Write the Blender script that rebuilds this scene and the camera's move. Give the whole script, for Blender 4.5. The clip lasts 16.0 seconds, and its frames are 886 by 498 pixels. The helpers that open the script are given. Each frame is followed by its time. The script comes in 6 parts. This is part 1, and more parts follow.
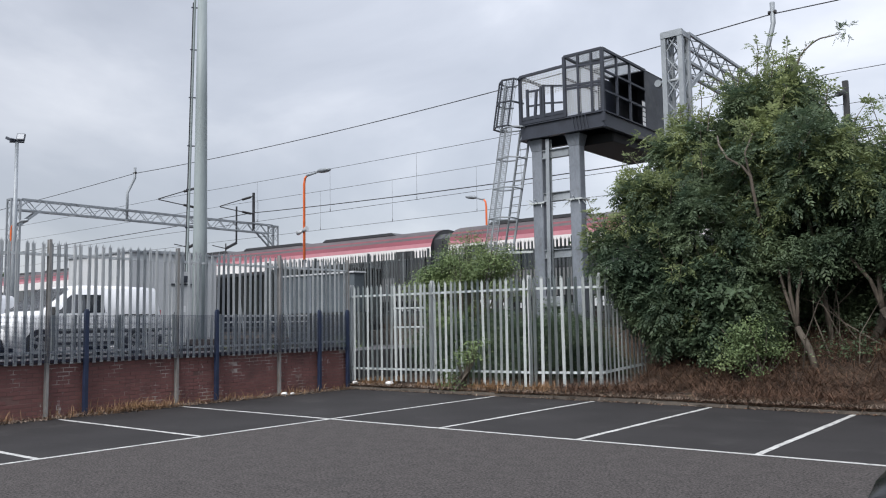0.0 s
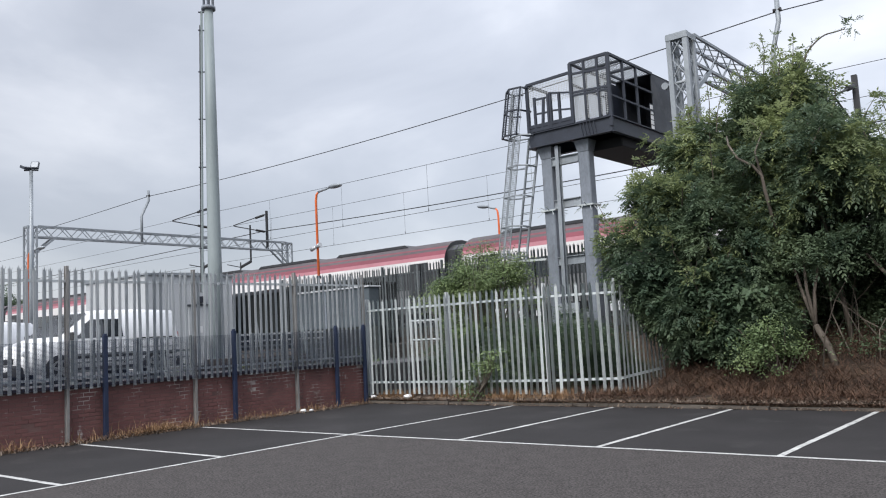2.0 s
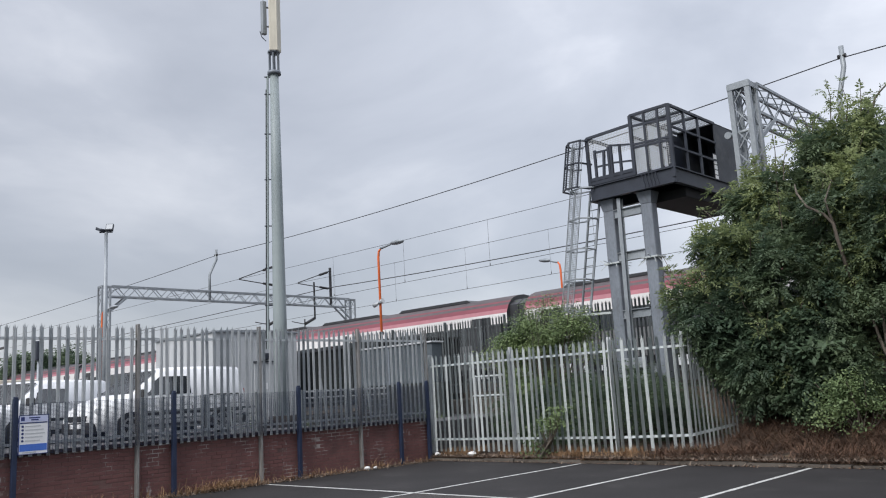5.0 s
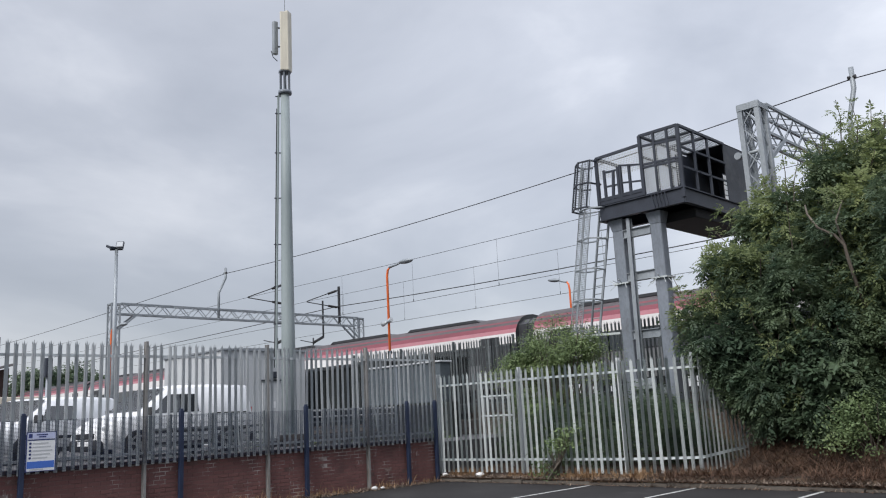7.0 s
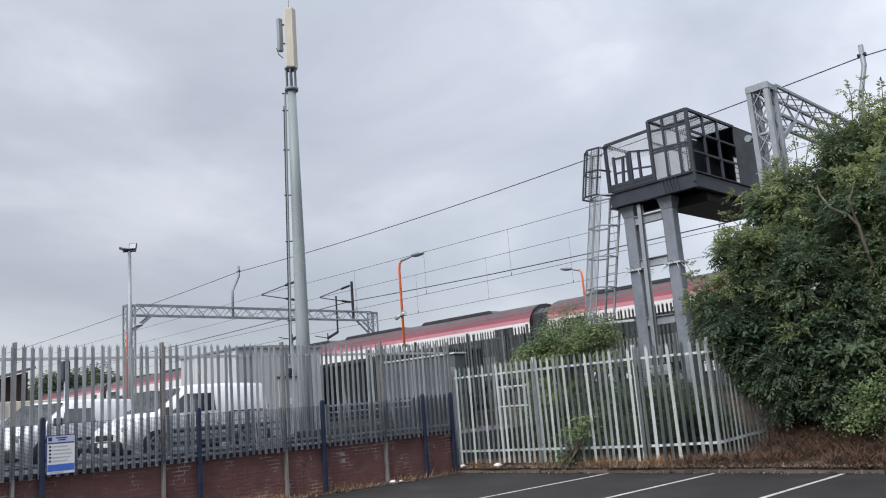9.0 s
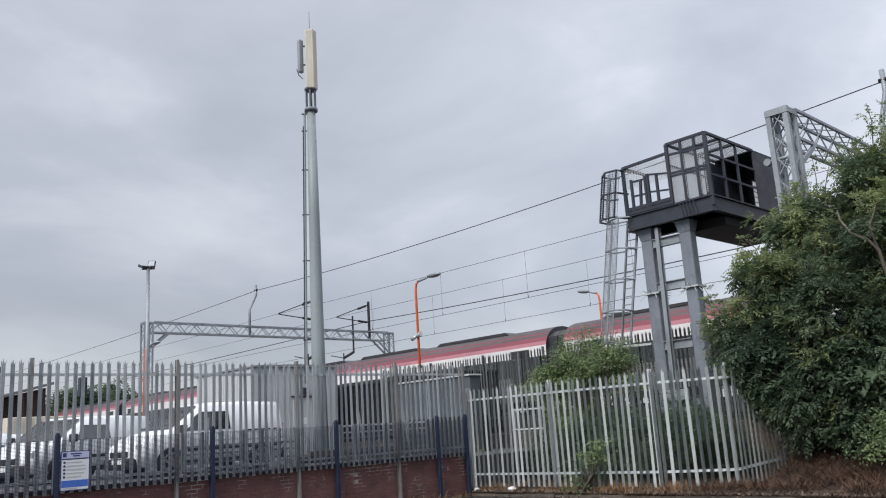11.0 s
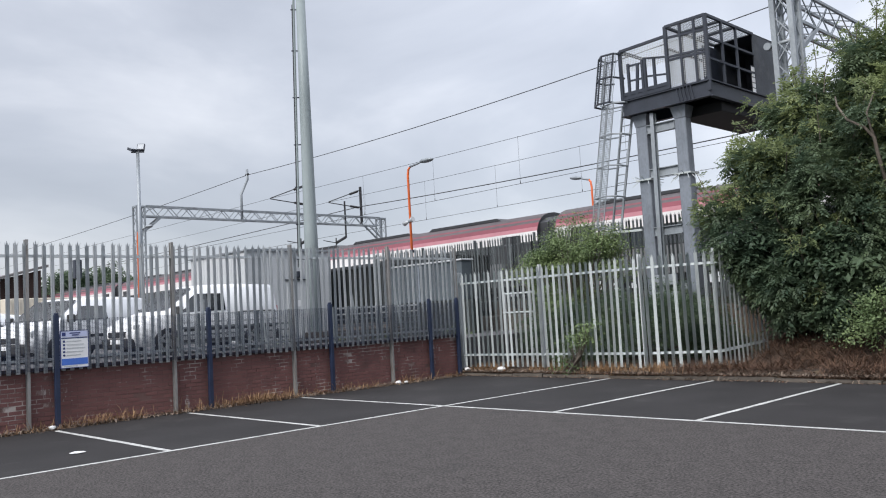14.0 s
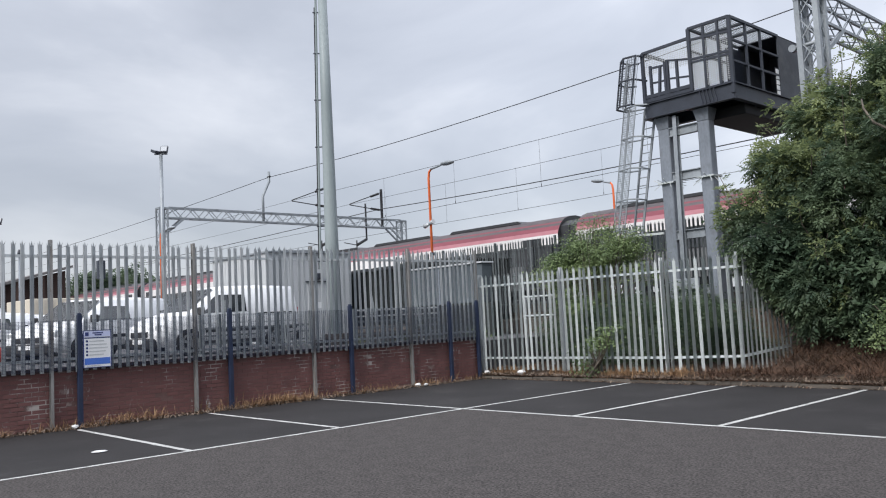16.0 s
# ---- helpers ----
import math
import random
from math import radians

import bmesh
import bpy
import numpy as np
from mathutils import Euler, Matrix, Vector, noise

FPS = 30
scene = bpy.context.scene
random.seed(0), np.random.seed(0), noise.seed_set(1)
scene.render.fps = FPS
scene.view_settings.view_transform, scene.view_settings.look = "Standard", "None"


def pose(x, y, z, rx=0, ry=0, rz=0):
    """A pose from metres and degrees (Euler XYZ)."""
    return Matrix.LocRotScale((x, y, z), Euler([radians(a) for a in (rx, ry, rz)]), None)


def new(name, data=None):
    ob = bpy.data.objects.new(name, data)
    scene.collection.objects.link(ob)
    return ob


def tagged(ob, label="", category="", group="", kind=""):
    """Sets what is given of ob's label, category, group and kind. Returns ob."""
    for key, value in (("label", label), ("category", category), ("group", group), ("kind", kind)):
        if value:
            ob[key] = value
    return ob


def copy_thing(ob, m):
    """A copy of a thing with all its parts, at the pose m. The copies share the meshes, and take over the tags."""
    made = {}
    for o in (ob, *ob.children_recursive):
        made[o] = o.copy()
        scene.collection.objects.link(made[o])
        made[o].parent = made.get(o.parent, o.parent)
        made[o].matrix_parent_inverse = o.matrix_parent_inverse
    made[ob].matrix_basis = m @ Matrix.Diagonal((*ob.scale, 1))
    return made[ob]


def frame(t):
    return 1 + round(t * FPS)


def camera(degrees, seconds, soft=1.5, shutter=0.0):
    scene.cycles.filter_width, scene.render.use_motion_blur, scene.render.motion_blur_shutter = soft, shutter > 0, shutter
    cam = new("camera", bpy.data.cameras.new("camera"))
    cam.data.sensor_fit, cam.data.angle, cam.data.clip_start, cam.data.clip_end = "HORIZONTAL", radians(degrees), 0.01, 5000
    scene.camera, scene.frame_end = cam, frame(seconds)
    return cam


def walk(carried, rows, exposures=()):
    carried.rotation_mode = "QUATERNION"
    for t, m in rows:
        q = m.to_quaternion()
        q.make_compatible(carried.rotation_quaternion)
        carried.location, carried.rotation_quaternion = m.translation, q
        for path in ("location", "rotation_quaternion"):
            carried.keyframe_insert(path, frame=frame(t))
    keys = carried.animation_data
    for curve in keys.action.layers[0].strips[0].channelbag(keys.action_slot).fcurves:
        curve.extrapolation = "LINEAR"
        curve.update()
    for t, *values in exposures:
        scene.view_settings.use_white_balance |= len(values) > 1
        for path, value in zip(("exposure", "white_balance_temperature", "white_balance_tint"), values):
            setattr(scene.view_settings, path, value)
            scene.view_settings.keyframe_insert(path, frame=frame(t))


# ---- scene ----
cam = camera(56.43, 16.0, soft=1.1)
PATH = [
    (0.0, pose(10.505, -10.014, 1.604, 95.15, 0.95, 38.58)),
    (0.5, pose(10.494, -10.019, 1.599, 95.27, 0.21, 36.60)),
    (1.0, pose(10.499, -10.011, 1.599, 95.06, 0.32, 35.89)),
    (1.5, pose(10.491, -9.977, 1.612, 94.70, 1.77, 37.43)),
    (2.0, pose(10.542, -10.011, 1.625, 95.91, 3.07, 39.77)),
    (2.5, pose(10.528, -9.999, 1.617, 97.73, 2.73, 40.58)),
    (3.0, pose(10.538, -10.029, 1.622, 98.50, 3.14, 41.36)),
    (3.5, pose(10.528, -10.021, 1.623, 98.62, 3.13, 42.35)),
    (4.0, pose(10.519, -10.012, 1.620, 99.17, 3.14, 43.10)),
    (6.5, pose(10.527, -10.008, 1.621, 100.91, 3.04, 44.71)),
    (7, pose(10.516, -10.001, 1.616, 101.34, 2.87, 44.66)),
    (7.5, pose(10.536, -9.977, 1.628, 101.32, 3.10, 44.23)),
    (8, pose(10.523, -9.971, 1.621, 100.73, 3.29, 43.25)),
    (8.5, pose(10.521, -10.023, 1.602, 100.72, 3.80, 43.82)),
    (9, pose(10.512, -9.972, 1.633, 100.84, 4.42, 45.80)),
    (9.5, pose(10.564, -9.968, 1.626, 101.15, 4.02, 46.96)),
    (12.0, pose(10.505, -9.930, 1.625, 103.67, 2.95, 46.35)),
    (12.5, pose(10.502, -9.951, 1.619, 104.33, 2.64, 45.96)),
    (13.0, pose(10.485, -9.951, 1.613, 104.41, 2.63, 45.56)),
    (13.5, pose(10.512, -9.955, 1.618, 100.22, 3.02, 45.08)),
    (14.0, pose(10.505, -9.944, 1.595, 94.47, 3.26, 46.25)),
    (14.5, pose(10.461, -9.930, 1.589, 94.34, 3.29, 50.04)),
    (15.0, pose(10.501, -9.934, 1.591, 94.45, 3.11, 49.82)),
    (15.5, pose(10.472, -9.908, 1.586, 94.45, 2.98, 48.22)),
    (16.0, pose(10.485, -9.923, 1.588, 94.74, 2.87, 47.64)),
]
# ---- end of path
EXPOSURES = ((0.0, 0.08), (1.0, 0.08), (2.0, 0.14), (4.0, 0.0), (7.0, -0.06), (9.5, 0.02), (12.0, -0.17), (13.0, -0.18), (13.5, -0.28), (14.0, 0.16), (14.5, 0.22), (16.0, 0.12))
walk(cam, PATH, EXPOSURES)

# ---- light ----
world = bpy.data.worlds.new("overcast_sky")
scene.world = world
world.use_nodes = True
wn, wl = world.node_tree.nodes, world.node_tree.links
wn.clear()
w_out = wn.new("ShaderNodeOutputWorld")
w_bg = wn.new("ShaderNodeBackground")
w_sky = wn.new("ShaderNodeTexSky")
w_sky.sky_type = "NISHITA"
w_sky.sun_disc = False
w_sky.sun_elevation, w_sky.sun_rotation = radians(40), radians(168)
w_tc = wn.new("ShaderNodeTexCoord")
w_map = wn.new("ShaderNodeMapping")
w_map.inputs["Scale"].default_value = (1.0, 1.0, 2.3)
w_n1 = wn.new("ShaderNodeTexNoise")
w_n1.inputs["Scale"].default_value, w_n1.inputs["Detail"].default_value = 2.1, 6.0
w_n1.inputs["Roughness"].default_value = 0.52
w_n1.inputs["Distortion"].default_value = 0.35
w_ramp = wn.new("ShaderNodeValToRGB")
cr = w_ramp.color_ramp
cr.elements[0].position, cr.elements[0].color = 0.30, (0.43, 0.458, 0.525, 1)
cr.elements[1].position, cr.elements[1].color = 0.70, (0.79, 0.81, 0.87, 1)
e = cr.elements.new(0.50)
e.color = (0.55, 0.578, 0.648, 1)
# the cloud layer is a little darker towards the horizon and brighter towards the zenith
w_sep = wn.new("ShaderNodeSeparateXYZ")
w_hor = wn.new("ShaderNodeMapRange")
w_hor.inputs["From Min"].default_value, w_hor.inputs["From Max"].default_value = 0.0, 0.42
w_hor.inputs["To Min"].default_value, w_hor.inputs["To Max"].default_value = 0.64, 1.04
w_zen = wn.new("ShaderNodeMapRange")
w_zen.inputs["From Min"].default_value, w_zen.inputs["From Max"].default_value = 0.55, 1.0
w_zen.inputs["To Min"].default_value, w_zen.inputs["To Max"].default_value = 1.0, 2.8
w_mul = wn.new("ShaderNodeMath")
w_mul.operation = "MULTIPLY"
w_scale = wn.new("ShaderNodeVectorMath")
w_scale.operation = "SCALE"
w_skys = wn.new("ShaderNodeVectorMath")
w_skys.operation = "SCALE"
w_skys.inputs["Scale"].default_value = 0.02
w_add = wn.new("ShaderNodeVectorMath")
w_add.operation = "ADD"
wl.new(w_tc.outputs["Generated"], w_map.inputs["Vector"])
wl.new(w_map.outputs[0], w_n1.inputs["Vector"])
wl.new(w_n1.outputs["Fac"], w_ramp.inputs["Fac"])
wl.new(w_tc.outputs["Generated"], w_sep.inputs[0])
wl.new(w_sep.outputs["Z"], w_hor.inputs["Value"])
wl.new(w_sep.outputs["Z"], w_zen.inputs["Value"])
w_side = wn.new("ShaderNodeMapRange")
w_side.inputs["From Min"].default_value, w_side.inputs["From Max"].default_value = 0.45, 0.95
w_side.inputs["To Min"].default_value, w_side.inputs["To Max"].default_value = 1.0, 1.28
w_mul2 = wn.new("ShaderNodeMath")
w_mul2.operation = "MULTIPLY"
wl.new(w_sep.outputs["Y"], w_side.inputs["Value"])
wl.new(w_hor.outputs[0], w_mul2.inputs[0])
wl.new(w_side.outputs[0], w_mul2.inputs[1])
wl.new(w_mul2.outputs[0], w_mul.inputs[0])
wl.new(w_zen.outputs[0], w_mul.inputs[1])
wl.new(w_ramp.outputs["Color"], w_scale.inputs[0])
wl.new(w_mul.outputs[0], w_scale.inputs["Scale"])
wl.new(w_sky.outputs["Color"], w_skys.inputs[0])
wl.new(w_scale.outputs[0], w_add.inputs[0])
wl.new(w_skys.outputs[0], w_add.inputs[1])
wl.new(w_add.outputs[0], w_bg.inputs["Color"])
wl.new(w_bg.outputs[0], w_out.inputs[0])
w_bg.inputs["Strength"].default_value = 1.0

sun_data = bpy.data.lights.new("sun", "SUN")
sun_data.energy, sun_data.angle, sun_data.color = 2.75, radians(25), (1.0, 0.97, 0.93)
sun = new("sun", sun_data)
sun.matrix_world = pose(0, 0, 40, 50, 0, 12)


# ---- materials ----
def mat(name, base, base2=None, rough=0.6, metal=0.0, scale=2.0, fine=40.0, bump=0.15, depth=0.01, rand=0.0, island=0.0,
        contrast=(0.35, 0.65), spec=0.5, stain=None, stain_scale=1.2, stain_at=(0.55, 0.7), stretch=(1, 1, 1), mixfine=0.35,
        lime=None, lime_at=(0.62, 0.70), grain=0.5):
    """Two scales of colour variation, fine relief, and optional stains of their own colour."""
    m = bpy.data.materials.new(name)
    m.use_nodes = True
    n, l = m.node_tree.nodes, m.node_tree.links
    p = n["Principled BSDF"]
    p.inputs["Roughness"].default_value = rough
    p.inputs["Metallic"].default_value = metal
    p.inputs["Specular IOR Level"].default_value = spec
    base2 = base2 or tuple(c * 0.72 for c in base)
    tc = n.new("ShaderNodeTexCoord")
    mp = n.new("ShaderNodeMapping")
    mp.inputs["Scale"].default_value = stretch
    l.new(tc.outputs["Object"], mp.inputs["Vector"])
    big = n.new("ShaderNodeTexNoise")
    big.inputs["Scale"].default_value, big.inputs["Detail"].default_value = scale, 5
    sm = n.new("ShaderNodeTexNoise")
    sm.inputs["Scale"].default_value, sm.inputs["Detail"].default_value = fine, 3
    sm.inputs["Roughness"].default_value = grain
    l.new(mp.outputs[0], big.inputs["Vector"])
    l.new(mp.outputs[0], sm.inputs["Vector"])
    mixf = n.new("ShaderNodeMix")
    mixf.inputs["Factor"].default_value = mixfine
    l.new(big.outputs["Fac"], mixf.inputs["A"])
    l.new(sm.outputs["Fac"], mixf.inputs["B"])
    rng = n.new("ShaderNodeMapRange")
    rng.inputs["From Min"].default_value, rng.inputs["From Max"].default_value = contrast
    l.new(mixf.outputs["Result"], rng.inputs["Value"])
    fac = rng.outputs[0]
    if rand or island:
        src = n.new("ShaderNodeNewGeometry").outputs["Random Per Island"] if island else n.new("ShaderNodeObjectInfo").outputs["Random"]
        mr = n.new("ShaderNodeMix")
        mr.inputs["Factor"].default_value = rand or island
        l.new(fac, mr.inputs["A"])
        l.new(src, mr.inputs["B"])
        fac = mr.outputs["Result"]
    col = n.new("ShaderNodeMix")
    col.data_type = "RGBA"
    col.inputs["A"].default_value, col.inputs["B"].default_value = (*base2, 1), (*base, 1)
    l.new(fac, col.inputs["Factor"])
    out = col.outputs["Result"]
    if stain:
        sn = n.new("ShaderNodeTexNoise")
        sn.inputs["Scale"].default_value, sn.inputs["Detail"].default_value = stain_scale, 7
        sn.inputs["Roughness"].default_value = 0.65
        l.new(mp.outputs[0], sn.inputs["Vector"])
        sr = n.new("ShaderNodeMapRange")
        sr.inputs["From Min"].default_value, sr.inputs["From Max"].default_value = stain_at
        l.new(sn.outputs["Fac"], sr.inputs["Value"])
        sc = n.new("ShaderNodeMix")
        sc.data_type = "RGBA"
        sc.inputs["B"].default_value = (*stain, 1)
        l.new(out, sc.inputs["A"])
        l.new(sr.outputs[0], sc.inputs["Factor"])
        out = sc.outputs["Result"]
    if lime:
        lm = n.new("ShaderNodeMapping")
        lm.inputs["Scale"].default_value = (1, 1, 0.32)
        l.new(n.new("ShaderNodeNewGeometry").outputs["Position"], lm.inputs["Vector"])
        ln = n.new("ShaderNodeTexNoise")
        ln.inputs["Scale"].default_value, ln.inputs["Detail"].default_value = 5.5, 6
        ln.inputs["Roughness"].default_value = 0.7
        l.new(lm.outputs[0], ln.inputs["Vector"])
        lr = n.new("ShaderNodeMapRange")
        lr.inputs["From Min"].default_value, lr.inputs["From Max"].default_value = lime_at
        l.new(ln.outputs["Fac"], lr.inputs["Value"])
        lc = n.new("ShaderNodeMix")
        lc.data_type = "RGBA"
        lc.inputs["B"].default_value = (*lime, 1)
        l.new(out, lc.inputs["A"])
        l.new(lr.outputs[0], lc.inputs["Factor"])
        out = lc.outputs["Result"]
    l.new(out, p.inputs["Base Color"])
    if bump:
        b = n.new("ShaderNodeBump")
        b.inputs["Strength"].default_value, b.inputs["Distance"].default_value = bump, depth
        l.new(sm.outputs["Fac"], b.inputs["Height"])
        l.new(b.outputs[0], p.inputs["Normal"])
    return m


def leaf_mat(name, dark, light, thin=0.3):
    m = bpy.data.materials.new(name)
    m.use_nodes = True
    n, l = m.node_tree.nodes, m.node_tree.links
    p = n["Principled BSDF"]
    p.inputs["Roughness"].default_value = 0.55
    p.inputs["Specular IOR Level"].default_value = 0.35
    geo = n.new("ShaderNodeNewGeometry")
    tc = n.new("ShaderNodeTexCoord")
    ns = n.new("ShaderNodeTexNoise")
    ns.inputs["Scale"].default_value, ns.inputs["Detail"].default_value = 0.9, 3
    l.new(tc.outputs["Object"], ns.inputs["Vector"])
    r = n.new("ShaderNodeMapRange")
    r.inputs["From Min"].default_value, r.inputs["From Max"].default_value = 0.38, 0.68
    l.new(ns.outputs["Fac"], r.inputs["Value"])
    mx = n.new("ShaderNodeMix")
    mx.inputs["Factor"].default_value = 0.28
    l.new(r.outputs[0], mx.inputs["A"])
    l.new(geo.outputs["Random Per Island"], mx.inputs["B"])
    col = n.new("ShaderNodeMix")
    col.data_type = "RGBA"
    col.inputs["A"].default_value, col.inputs["B"].default_value = (*dark, 1), (*light, 1)
    l.new(mx.outputs["Result"], col.inputs["Factor"])
    l.new(col.outputs["Result"], p.inputs["Base Color"])
    t = n.new("ShaderNodeBsdfTranslucent")
    l.new(col.outputs["Result"], t.inputs["Color"])
    ms = n.new("ShaderNodeMixShader")
    ms.inputs["Fac"].default_value = thin
    l.new(p.outputs[0], ms.inputs[1])
    l.new(t.outputs[0], ms.inputs[2])
    l.new(ms.outputs[0], n["Material Output"].inputs["Surface"])
    return m


def glass_mat(name, tint=(0.02, 0.025, 0.03), rough=0.06):
    m = bpy.data.materials.new(name)
    m.use_nodes = True
    p = m.node_tree.nodes["Principled BSDF"]
    p.inputs["Base Color"].default_value = (*tint, 1)
    p.inputs["Roughness"].default_value = rough
    p.inputs["Specular IOR Level"].default_value = 0.9
    p.inputs["Coat Weight"].default_value = 1.0
    p.inputs["Coat Roughness"].default_value = 0.03
    return m


M_LANE = mat("worn_asphalt", (0.102, 0.091, 0.088), (0.0085, 0.0078, 0.0076), 0.9, scale=5.0, fine=36, bump=0.4, depth=0.008, spec=0.3, grain=0.8,
             contrast=(0.39, 0.61), mixfine=0.88, stain=(0.032, 0.031, 0.031), stain_scale=0.9, stain_at=(0.60, 0.85))
M_BAY = mat("newer_asphalt", (0.036, 0.0334, 0.0343), (0.014, 0.0130, 0.0135), 0.85, spec=0.3, scale=0.7, fine=90, bump=0.35, depth=0.004,
            stain=(0.055, 0.053, 0.052), stain_scale=0.8, stain_at=(0.56, 0.8), mixfine=0.6)
M_LINE = mat("road_paint", (0.62, 0.62, 0.60), (0.36, 0.36, 0.35), 0.7, scale=4, fine=50, bump=0.2, depth=0.003,
             stain=(0.09, 0.09, 0.09), stain_scale=11, stain_at=(0.54, 0.70))
M_BRICK = mat("brick", (0.205, 0.092, 0.085), (0.120, 0.057, 0.056), 0.9, scale=0.8, fine=55, bump=0.5, depth=0.006, rand=0.35,
              stain=(0.050, 0.033, 0.035), stain_scale=1.3, stain_at=(0.50, 0.78), lime=(0.40, 0.36, 0.35), lime_at=(0.63, 0.74))
M_BRICKS = mat("brick_rest", (0.205, 0.092, 0.085), (0.120, 0.057, 0.056), 0.9, scale=0.8, fine=55, bump=0.5, depth=0.006, island=0.35,
               stain=(0.050, 0.033, 0.035), stain_scale=1.3, stain_at=(0.50, 0.78), lime=(0.40, 0.36, 0.35), lime_at=(0.63, 0.74))
# coping colour darkened to carry the shadow band along the wall top
M_COPING = mat("shaded_coping_brick", (0.060, 0.036, 0.036), (0.030, 0.021, 0.022), 0.9, scale=2, fine=50, bump=0.4, island=0.5)
M_MORTAR = mat("mortar", (0.180, 0.105, 0.096), (0.105, 0.062, 0.058), 0.95, scale=3, fine=70, bump=0.4, stain=(0.40, 0.36, 0.34), stain_scale=1.5, stain_at=(0.53, 0.63),
               lime=(0.45, 0.42, 0.40), lime_at=(0.60, 0.68))
M_GALV = mat("galvanised_steel", (0.52, 0.56, 0.565), (0.42, 0.455, 0.465), 0.55, metal=0.0, scale=3, fine=25, bump=0, rand=0.12,
             stain=(0.34, 0.33, 0.31), stain_scale=6, stain_at=(0.60, 0.8), stretch=(1, 1, 0.35))
M_GALV_OLD = mat("weathered_galvanised_steel", (0.56, 0.585, 0.60), (0.40, 0.42, 0.435), 0.55, metal=0.05, scale=3, fine=25, bump=0.08,
                 rand=0.45, stain=(0.14, 0.13, 0.12), stain_scale=6, stain_at=(0.6, 0.8), stretch=(1, 1, 0.35))
M_GALV_DK = mat("dull_galvanised_steel", (0.155, 0.175, 0.182), (0.080, 0.092, 0.098), 0.65, metal=0.05, scale=3, fine=25, bump=0.08, rand=0.45)
M_POST = mat("stained_post_steel", (0.30, 0.295, 0.29), (0.19, 0.185, 0.18), 0.65, metal=0.05, scale=3, fine=25, bump=0.08,
             stain=(0.15, 0.12, 0.10), stain_scale=5, stain_at=(0.55, 0.75), stretch=(1, 1, 0.35))
M_STEEL = mat("grey_painted_steel", (0.34, 0.37, 0.40), (0.22, 0.245, 0.27), 0.5, metal=0.2, scale=1.5, fine=20, bump=0.06,
              stain=(0.13, 0.13, 0.135), stain_scale=1.6, stain_at=(0.56, 0.76), stretch=(1, 1, 0.5))
M_LEG = mat("dull_grey_steel", (0.245, 0.272, 0.315), (0.15, 0.17, 0.20), 0.55, metal=0.2, scale=1.5, fine=20, bump=0.06,
            stain=(0.085, 0.085, 0.09), stain_scale=1.8, stain_at=(0.52, 0.76), stretch=(1, 1, 0.5))
M_BLACK = mat("dark_painted_steel", (0.036, 0.043, 0.060), (0.020, 0.024, 0.035), 0.45, scale=2, fine=25, bump=0.06,
              stain=(0.05, 0.053, 0.062), stain_scale=1.7, stain_at=(0.6, 0.85))
# near-black base colour puts the deep shade under the gantry deck into the paint
M_SOFFIT = mat("soffit_shade_black", (0.010, 0.011, 0.014), (0.006, 0.007, 0.009), 0.7, bump=0.1)
M_CASE = mat("scuffed_dark_steel", (0.062, 0.070, 0.086), (0.030, 0.034, 0.043), 0.5, scale=1.6, fine=20, bump=0.06,
             stain=(0.125, 0.128, 0.135), stain_scale=1.5, stain_at=(0.5, 0.78))
M_MASTGREY = mat("grey_mast_paint", (0.30, 0.345, 0.355), (0.225, 0.265, 0.275), 0.55, scale=0.6, fine=18, bump=0.04,
                 stain=(0.20, 0.215, 0.215), stain_scale=0.9, stain_at=(0.55, 0.8), stretch=(3, 3, 0.3))
M_BLUE = mat("dark_blue_paint", (0.020, 0.034, 0.078), (0.012, 0.019, 0.045), 0.5, scale=3, fine=30, bump=0.08,
             stain=(0.05, 0.055, 0.07), stain_scale=5, stain_at=(0.6, 0.8))
M_ORANGE = mat("orange_paint", (0.80, 0.17, 0.045), (0.58, 0.11, 0.03), 0.5, scale=3, fine=30, bump=0.04)
M_WIRE = mat("dark_wire", (0.035, 0.037, 0.042), (0.02, 0.02, 0.024), 0.6, bump=0)
M_INSUL = mat("dark_insulator", (0.03, 0.028, 0.03), (0.015, 0.014, 0.015), 0.4, bump=0)
M_CREAM = mat("cream_plastic", (0.62, 0.585, 0.49), (0.50, 0.47, 0.40), 0.5, scale=2, fine=20, bump=0.03, stretch=(3, 3, 0.5))
M_DIRT = mat("dry_litter_soil", (0.085, 0.056, 0.038), (0.030, 0.022, 0.017), 1.0, scale=1.6, fine=30, bump=1.0, depth=0.05,
             stain=(0.17, 0.125, 0.07), stain_scale=2.6, stain_at=(0.56, 0.72))
M_STRAW = mat("dry_grass", (0.41, 0.27, 0.15), (0.17, 0.09, 0.05), 0.95, bump=0, island=0.7)
M_TWIG = mat("dead_bracken", (0.20, 0.115, 0.075), (0.036, 0.022, 0.016), 0.95, bump=0, island=0.75)
M_LITTER = mat("grey_brown_debris", (0.30, 0.235, 0.185), (0.075, 0.055, 0.043), 0.95, bump=0, island=0.8)
M_KERB = mat("kerb_concrete", (0.115, 0.10, 0.085), (0.045, 0.038, 0.032), 0.95, scale=2, fine=45, bump=0.4, rand=0.4)
M_BALLAST = mat("ballast", (0.16, 0.145, 0.13), (0.06, 0.055, 0.05), 0.95, scale=1, fine=14, bump=1.0, depth=0.05, mixfine=0.7)
M_YARD = mat("yard_asphalt", (0.095, 0.096, 0.10), (0.05, 0.05, 0.054), 0.9, scale=0.6, fine=30, bump=0.4)
